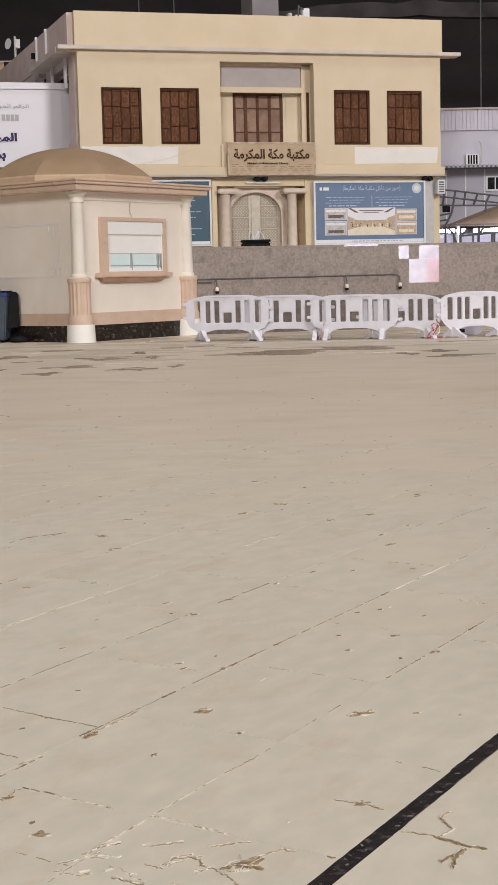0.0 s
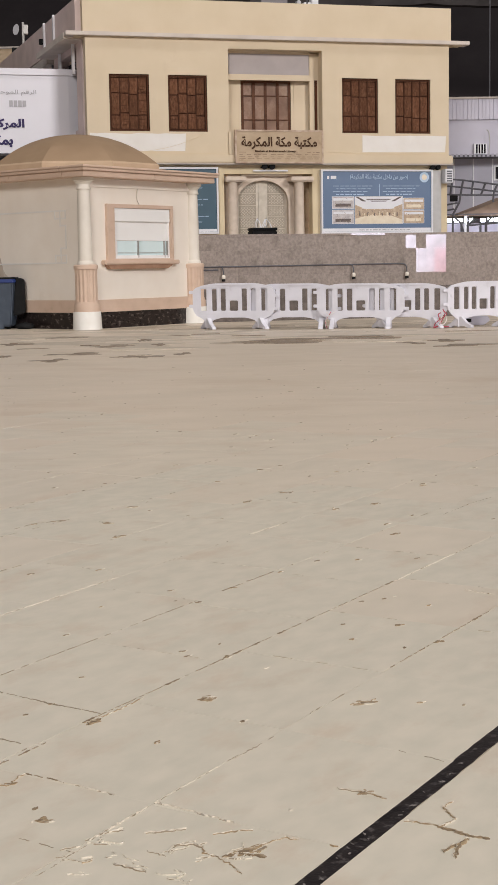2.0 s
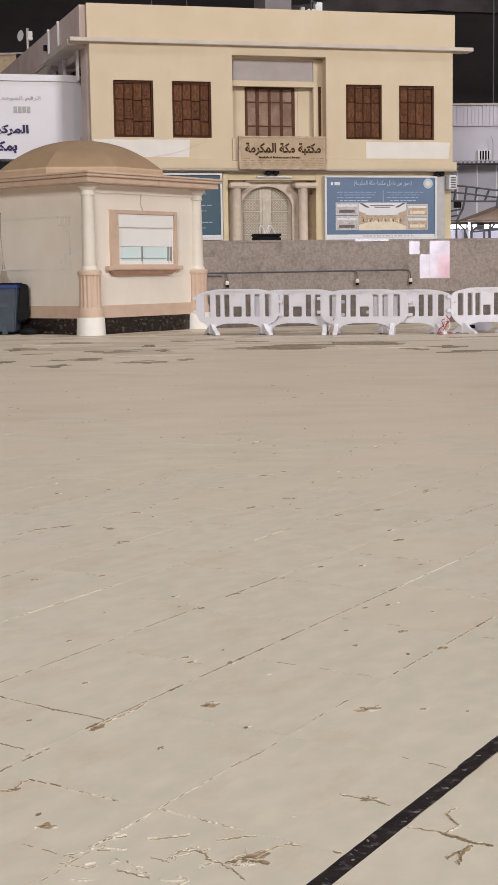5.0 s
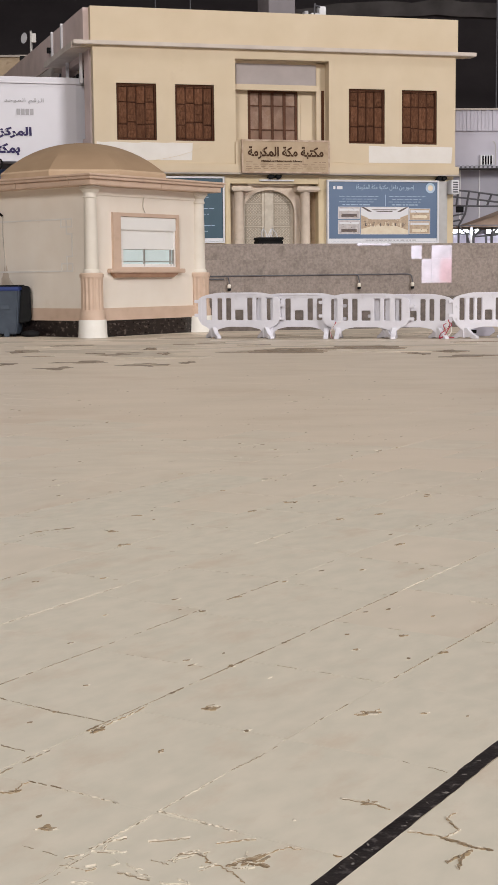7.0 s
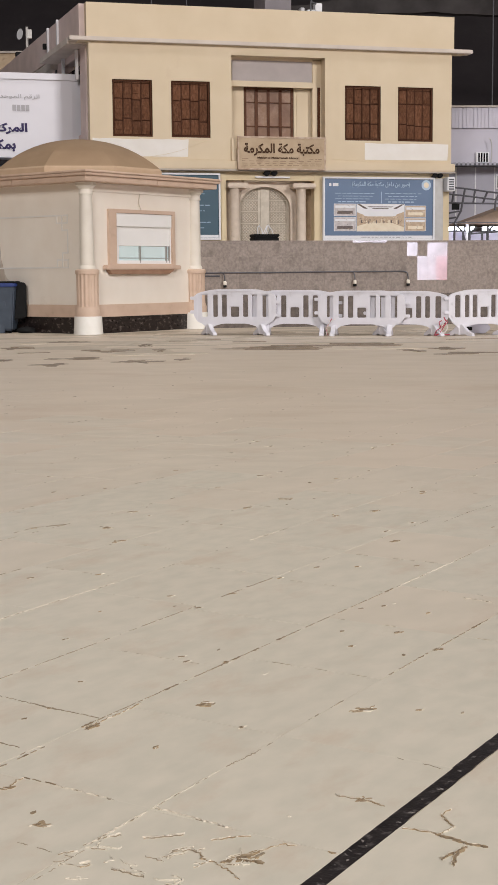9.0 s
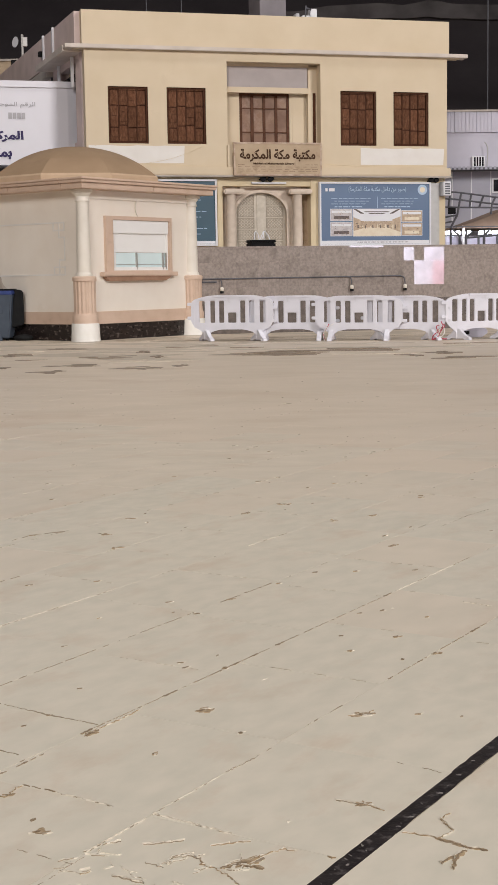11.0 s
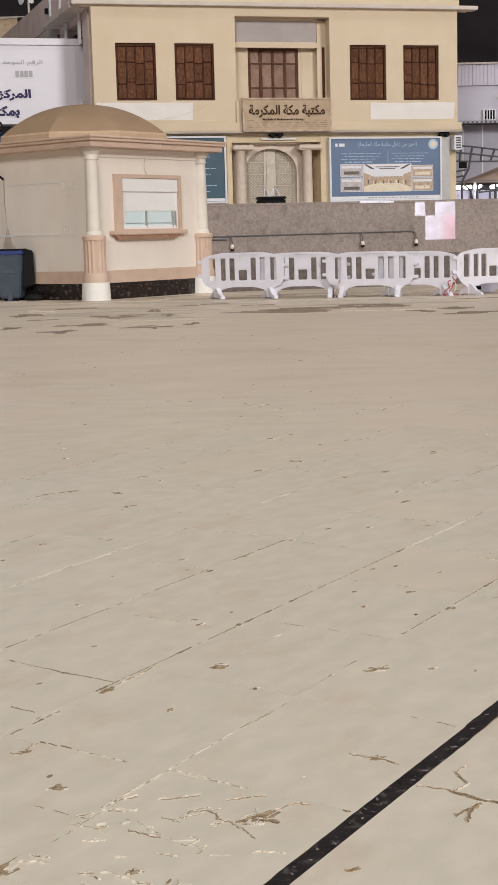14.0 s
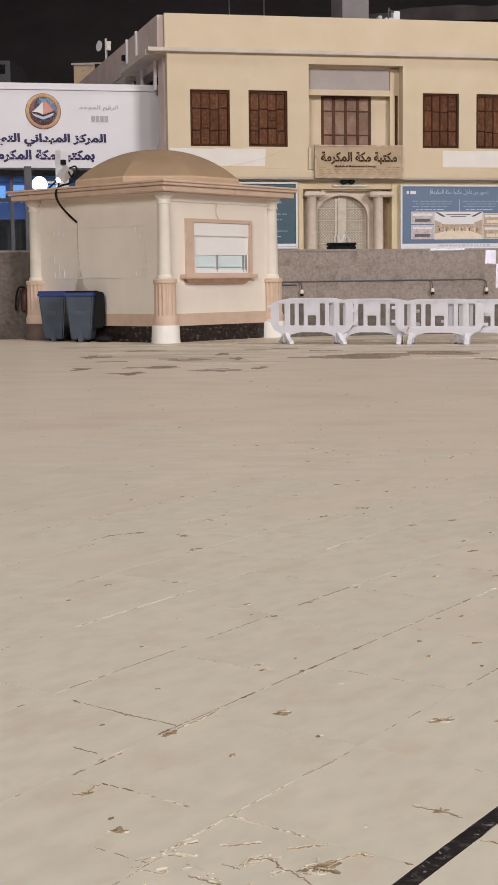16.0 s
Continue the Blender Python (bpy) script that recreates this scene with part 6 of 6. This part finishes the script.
slab_y(bm, [(-8.33, 6.22), (-8.15, 6.20), (-8.02, 6.14), (-8.02, 6.50), (-8.12, 6.40), (-8.22, 6.30)], Y - 0.07, Y - 0.03)
part("emblem_sail", bm, BILL_WHITE, cabin)
bm = bmesh.new()
slab_y(bm, [(-8.015, 6.14), (-7.72, 6.24), (-7.82, 6.36), (-7.88, 6.47), (-8.015, 6.50)], Y - 0.07, Y - 0.03)
part("emblem_sail", bm, LOGO_PINK, cabin)
bm = bmesh.new()
slab_y(bm, [(-8.34, 6.18), (-8.02, 6.08), (-7.70, 6.20), (-7.76, 6.11), (-8.02, 6.00), (-8.27, 6.10)], Y - 0.06, Y - 0.03)
part("emblem_hull", bm, BILL_PALE, cabin)
# glass front and lit interior
for u in (-10.4, -8.93, -7.35, -5.8):
    pbox("mullion", (u - 0.05, u + 0.05, 2.2, 2.3, 1.0, 4.5), STEEL_DARK, cabin)
pbox("transom", (-14, -5.2, 2.19, 2.31, 3.75, 3.85), STEEL_DARK, cabin)
# the back wall itself glows, to give the room its blue light
pbox("back_panel", (-14, -5.2, 5.0, 5.1, 1.0, 4.5), BLUE_WALL_GLOW, cabin, "back wall that glows blue in place of room light")
# black block added to keep the lower half of the room dark
pbox("dark_block", (-14, -5.2, 3.4, 4.0, 1.0, 3.3), BLACK, cabin)
pbox("inner_floor", (-14, -5.2, 2.3, 5.0, 1.001, 1.02), STEEL_DARK, cabin)
# glowing panels added for the interior lights behind the glass
for a, b, z0, z1 in ((-8.85, -7.4, 3.95, 4.42), (-9.9, -9.0, 3.9, 4.4)):
    pbox("screen", (a, b, 4.92, 4.98, z0, z1), BLUE_PANEL, cabin, "glowing blue panel for the interior lights")
for i in range(12):
    pbox("bottle", (-9.9 + i * 0.22, -9.82 + i * 0.22, 4.6, 4.7, 3.86, 4.02 + 0.05 * (i % 3)), BILL_WHITE, cabin)
for a, b in ((-10.35, -8.98), (-8.88, -7.4), (-7.3, -5.85)):
    pbox("pane", (a, b, 2.24, 2.25, 1.0, 4.5), GLASS, cabin).visible_shadow = False
pbox("post", (-8.62, -8.42, 0.9, 1.1, 1.0, 4.66), STEEL_DARK, cabin, "grey steel post")

# ---------------------------------------------------------------- roof things and buildings behind
dish = thing("satellite_dish", "small white antenna dish on a mast on the roof edge", "antenna", LIB @ pose(-5.2, 10.4, 8.78))
bm = bmesh.new()
rod(bm, (0, 0, 0), (0, 0, 1.05), 0.05)
part("mast", bm, ALU, dish)
bm = bmesh.new()
t = bmesh.new()
lathe(t, [(0.02, 0.0), (0.11, 0.02), (0.18, 0.05), (0.185, 0.06)], n=24)
join(bm, t, pose(-0.2, -0.05, 0.78, 85, 0, -62))
part("reflector", bm, BILL_WHITE, dish, smooth=40)
pbox("transmitter", (0.0, 0.16, -0.1, 0.1, 0.66, 0.95), ALU, dish)
pbox("cable_box", (-0.4, -0.2, -0.1, 0.1, 0.0, 0.18), BLACK, dish)
tank = thing("stair_house", "grey plastered stair house on the library roof", "roof structure", LIB @ pose(3.7, 10.0, 7.68))
pbox("body", (-0.49, 0.48, 0, 1.5, 0, 4.1), TOWER_GREY, tank)
pbox("cap", (-0.55, 0.54, -0.06, 1.56, 4.1, 4.2), TOWER_GREY, tank)
for u, w, h in ((4.62, 0.14, 3.12), (4.95, 0.3, 3.06), (5.22, 0.26, 3.30)):
    bm = bmesh.new()
    box(bm, -w / 2, w / 2, 0, 0.3, 0, h, 0.02)
    single("roof_unit", bm, BILL_WHITE, "small white unit on the library roof", "roof unit", LIB @ pose(u, 10.0, 7.68), group="units on the library roof")
bm = bmesh.new()
tube(bm, [(0, 0, 0), (0, 0, 3.0), (0.06, 0, 3.2), (0.2, 0, 3.16)], 0.03)
single("vent_pipe", bm, STEEL_DARK, "bent dark vent pipe on the library roof", "vent", LIB @ pose(4.76, 9.5, 7.68))
for u in (-0.9, 0.35):
    bm = bmesh.new()
    rod(bm, (0, 0, 0), (0, 0, 4.4), 0.018)
    single("roof_pole", bm, STEEL_DARK, "thin dark pole on the library roof", "pole", LIB @ pose(u, 10.0, 7.68), group="poles on the library roof")
far_house = thing("far_house", "plain tan flat-roofed house behind the library", "house", pose(-12.1, 75, 0))
pbox("wall", (-1.3, 2.6, 0, 8, 0, 12.85), SIGN_STONE, far_house)
pbox("roof", (-1.4, 2.7, -0.1, 8.1, 12.85, 12.95), SLAB_GREY, far_house)
fh = thing("far_house", "dim grey house with a lit window on the hillside", "house", pose(-24, 110, 0))
pbox("wall", (-3, -0.6, 0, 6, 0, 18.7), STEEL_DARK, fh)
pbox("window", (-2.0, -1.0, -0.06, 0, 17.7, 18.4), DARK_GLASS, fh)

# stacked site cabins to the east
EAST = pose(6.3, 48, 0, 0, 0, 3)
cabs = thing("site_cabin", "two-storey lilac grey site cabin with a ribbed roof band", "cabin", EAST)
pbox("upper_wall", (0, 9, 0, 6, 4.95, 6.12), CABIN_GREY, cabs)
pbox("lower_wall", (0, 9, 0.3, 6, 0, 4.9), CABIN_PANEL, cabs)
for i in range(72):
    pbox("rib", (0.004 + i * 0.125, 0.121 + i * 0.125, -0.06 - 0.006 * (i % 2), 0.3, 6.1205, 6.80), CABIN_GREY, cabs)
pbox("ridge", (-0.05, 9.05, -0.12, 0.4, 6.80, 6.86), SLAB_GREY, cabs)
pbox("roof", (0, 9, 0.3, 6, 6.5, 6.7), CABIN_GREY, cabs)
pbox("eave", (-0.1, 9.1, -0.35, 0.3, 4.86, 4.935), STEEL_DARK, cabs)
for i in range(60):
    pbox("eave_rib", (-0.05 + i * 0.15, 0.03 + i * 0.15, -0.37, -0.351, 4.87, 4.97), CABIN_PANEL, cabs)
for u in (0.62, 1.28, 1.94, 2.6, 3.3):
    pbox("panel_joint", (u - 0.02, u + 0.02, 0.28, 0.2995, 3.2, 4.85), BILL_WHITE, cabs)
for a, b, z0, z1 in ((1.98, 2.6, 4.12, 4.62),):
    w = pbox("window", (a, b, 0.25, 0.2995, z0, z1), BILL_WHITE, cabs, "white framed window")
    pbox("pane", (a + 0.05, (a + b) / 2 - 0.02, 0.24, 0.2495, z0 + 0.05, z1 - 0.05), DARK_GLASS, w)
    pbox("pane", ((a + b) / 2 + 0.02, b - 0.05, 0.24, 0.2495, z0 + 0.05, z1 - 0.05), DARK_GLASS, w)
vent = pbox("wall_vent", (1.22, 1.66, -0.12, -0.0005, 4.98, 5.32), BILL_WHITE, cabs)
for i in range(4):
    pbox("louvre", (1.28 + i * 0.09, 1.335 + i * 0.09, -0.13, -0.1205, 5.0, 5.30), DARK_GLASS, vent)
bm = bmesh.new()
tube(bm, [(1.70, -0.2, 4.95), (1.72, -0.2, 5.5), (1.68, -0.2, 5.72), (1.62, -0.2, 5.76)], 0.018)
part("lamp_pole", bm, GREY_BOX, cabs)
# steel canopy frame, tent and lamps before the cabins
can = thing("canopy_frame", "dark steel ramp frame with railings before the cabins", "canopy", pose(0, 44.5, 0))
RAILS = [[(5.88, 3.99), (6.64, 3.92), (8.05, 3.72)], [(5.88, 3.78), (6.55, 3.71), (8.05, 3.51)], [(5.88, 3.50), (6.59, 3.47), (8.05, 3.44)], [(5.92, 3.13), (6.48, 3.23)], [(5.92, 2.96), (6.38, 3.04)], [(6.32, 2.85), (6.59, 2.60), (6.70, 2.24)], [(6.77, 2.52), (8.06, 2.61)]]
POSTS = [[(6.64, 3.92), (6.57, 3.50), (6.52, 3.23), (6.32, 2.85)], [(7.72, 3.78), (7.60, 3.54), (7.58, 3.24)], [(6.31, 3.94), (6.25, 3.49)], [(6.96, 3.86), (6.91, 3.46)], [(7.35, 3.82), (7.22, 3.48)], [(6.80, 2.52), (6.80, 2.03)], [(7.37, 2.55), (7.37, 2.02)], [(7.88, 2.57), (7.88, 2.01)], [(6.80, 2.52), (7.05, 2.73)], [(7.37, 2.56), (7.58, 2.79)]]
for name, chains, r in (("rail", RAILS, 0.028), ("post", POSTS, 0.034)):
    for i, c in enumerate(chains):
        bm = bmesh.new()
        for (x0, z0), (x1, z1) in zip(c, c[1:]):
            rod(bm, (x0, 0.02 * i, z0), (x1, 0.02 * i, z1), r)
        part(name, bm, STEEL_DARK, can)
for x in (POSTS[0][-1][0], POSTS[5][0][0], POSTS[6][0][0]):
    bm = bmesh.new()
    rod(bm, (x, 0, 0), (x, 0, 2.75), 0.034)
    part("post", bm, STEEL_DARK, can)
pbox("hanging_sign", (6.24, 6.48, 0.05, 0.09, 3.27, 3.46), BLACK, can, "small dark hanging panel")
# tent and lamps behind it
tent = thing("tent", "brown canvas tent roof lit from beneath by cool tubes", "tent", pose(6.3, 45.5, 0, 0, 0, 4))
bm = bmesh.new()
slab_y(bm, [(0.3, 2.86), (6.5, 2.82), (6.5, 4.2), (4.0, 3.98), (2.2, 3.52), (1.0, 3.08)], 0, 5)
part("canvas", bm, TENT, tent)
for u in (0.6, 2.4, 4.4, 6.4):
    bm = bmesh.new()
    rod(bm, (u, 0.1, 0), (u, 0.1, 2.95), 0.05)
    part("pole", bm, BILL_WHITE, tent)
for a, b, z in ((-0.23, 0.17, 2.70), (0.21, 0.42, 2.70), (0.50, 0.76, 2.70), (1.03, 1.40, 2.70), (1.46, 2.3, 2.71)):
    bm = bmesh.new()
    rod(bm, (a, -0.2, z), (b, -0.2, z + 0.02), 0.06)
    part("tube_lamp", bm, TUBE, tent, "glaring cool white tube")
for i in range(7):
    u = -0.1 + i * 0.62
    pbox("booth_panel", (u + 0.03, u + 0.59, 0.35, 0.40, 0.0, 2.62), BOOTH, tent, "lilac white booth panel")
    pbox("booth_frame", (u - 0.03, u + 0.029, 0.30, 0.42, 0.0, 2.66), STEEL_DARK, tent)
pbox("booth_rail", (-0.13, 4.3, 0.29, 0.43, 2.30, 2.35), STEEL_DARK, tent)
pbox("lamp_rail", (-0.1, 6.4, -0.2, -0.12, 2.88, 2.915), STEEL_DARK, tent)
pbox("back_sheet", (-0.2, 6.4, 4.9, 5.0, 0, 2.9), BILL_WHITE, tent)
pole = bmesh.new()
rod(pole, (0, 0, 0), (0, 0, 14.6), 0.032)
single("mast", pole, STEEL_DARK, "thin grey mast behind the cabins", "mast", pose(10.72, 64, 0))

# hillside behind, in the dark
nx, ny = 90, 24
verts, faces = [], []
for j in range(ny):
    for i in range(nx):
        x, s = -230 + 460 * i / (nx - 1), j / (ny - 1)
        y = 130 + 190 * s
        h = 95 * s ** 0.85 + 7 * noise.noise(Vector((x * 0.02, y * 0.02, 3))) + 2.5 * noise.noise(Vector((x * 0.07, y * 0.07, 9)))
        verts.append((x, y, max(h, 0) if j else -0.3))
for j in range(ny - 1):
    for i in range(nx - 1):
        a = j * nx + i
        faces.append((a, a + 1, a + nx + 1, a + nx))
me = bpy.data.meshes.new("hillside")
me.from_pydata(verts, [], faces)
me.polygons.foreach_set("use_smooth", [True] * len(me.polygons))
me.materials.append(HILL)
tagged(new("backdrop", me), "dark rocky hillside rising behind the buildings at night", "hill", kind="structure")
bm = bmesh.new()
line = [(-10 + i * 1.2, 25.8 + 0.02 * (i * 1.2 - 30) + 0.7 * math.sin((i * 1.2 - 10) * 0.12) + 0.25 * noise.noise(Vector((i * 0.5, 0, 0)))) for i in range(65)]
slab_y(bm, line + [(x, z + 1.4 + 0.3 * noise.noise(Vector((x * 0.3, 4, 0)))) for x, z in line[::-1]], 140, 141)
single("retaining_wall", bm, HILL_ROAD, "pale retaining wall of a road along the dark hillside", "wall", kind="structure")

# big screen across the plaza, seen only as the bright squares mirrored in the polished slabs
scr = thing("led_screen", "large lit advertising screen across the plaza", "screen", look((28.4, 4.4, 2.5), (4.4, 36.2, 2.5)) @ pose(0, 0, 0, 90) @ pose(0, 0, 0, 0, 180))
pbox("cabinet", (-2.6, 6.4, 0.05, 0.5, -1.9, 1.9), BLACK, scr)
pbox("display", (-2.4, -0.53, 0.0, 0.045, -0.3, 1.7), SCREEN_WHITE, scr)
pbox("display", (-2.4, -0.53, 0.0, 0.045, -1.7, -0.301), SCREEN_PINK, scr)
pbox("display", (-0.529, 6.2, 0.0, 0.045, -1.7, 1.7), SCREEN_WHITE, scr)
pbox("leg", (-0.4, 0.4, 0.1, 0.4, -2.503, -1.9), STEEL_DARK, scr)
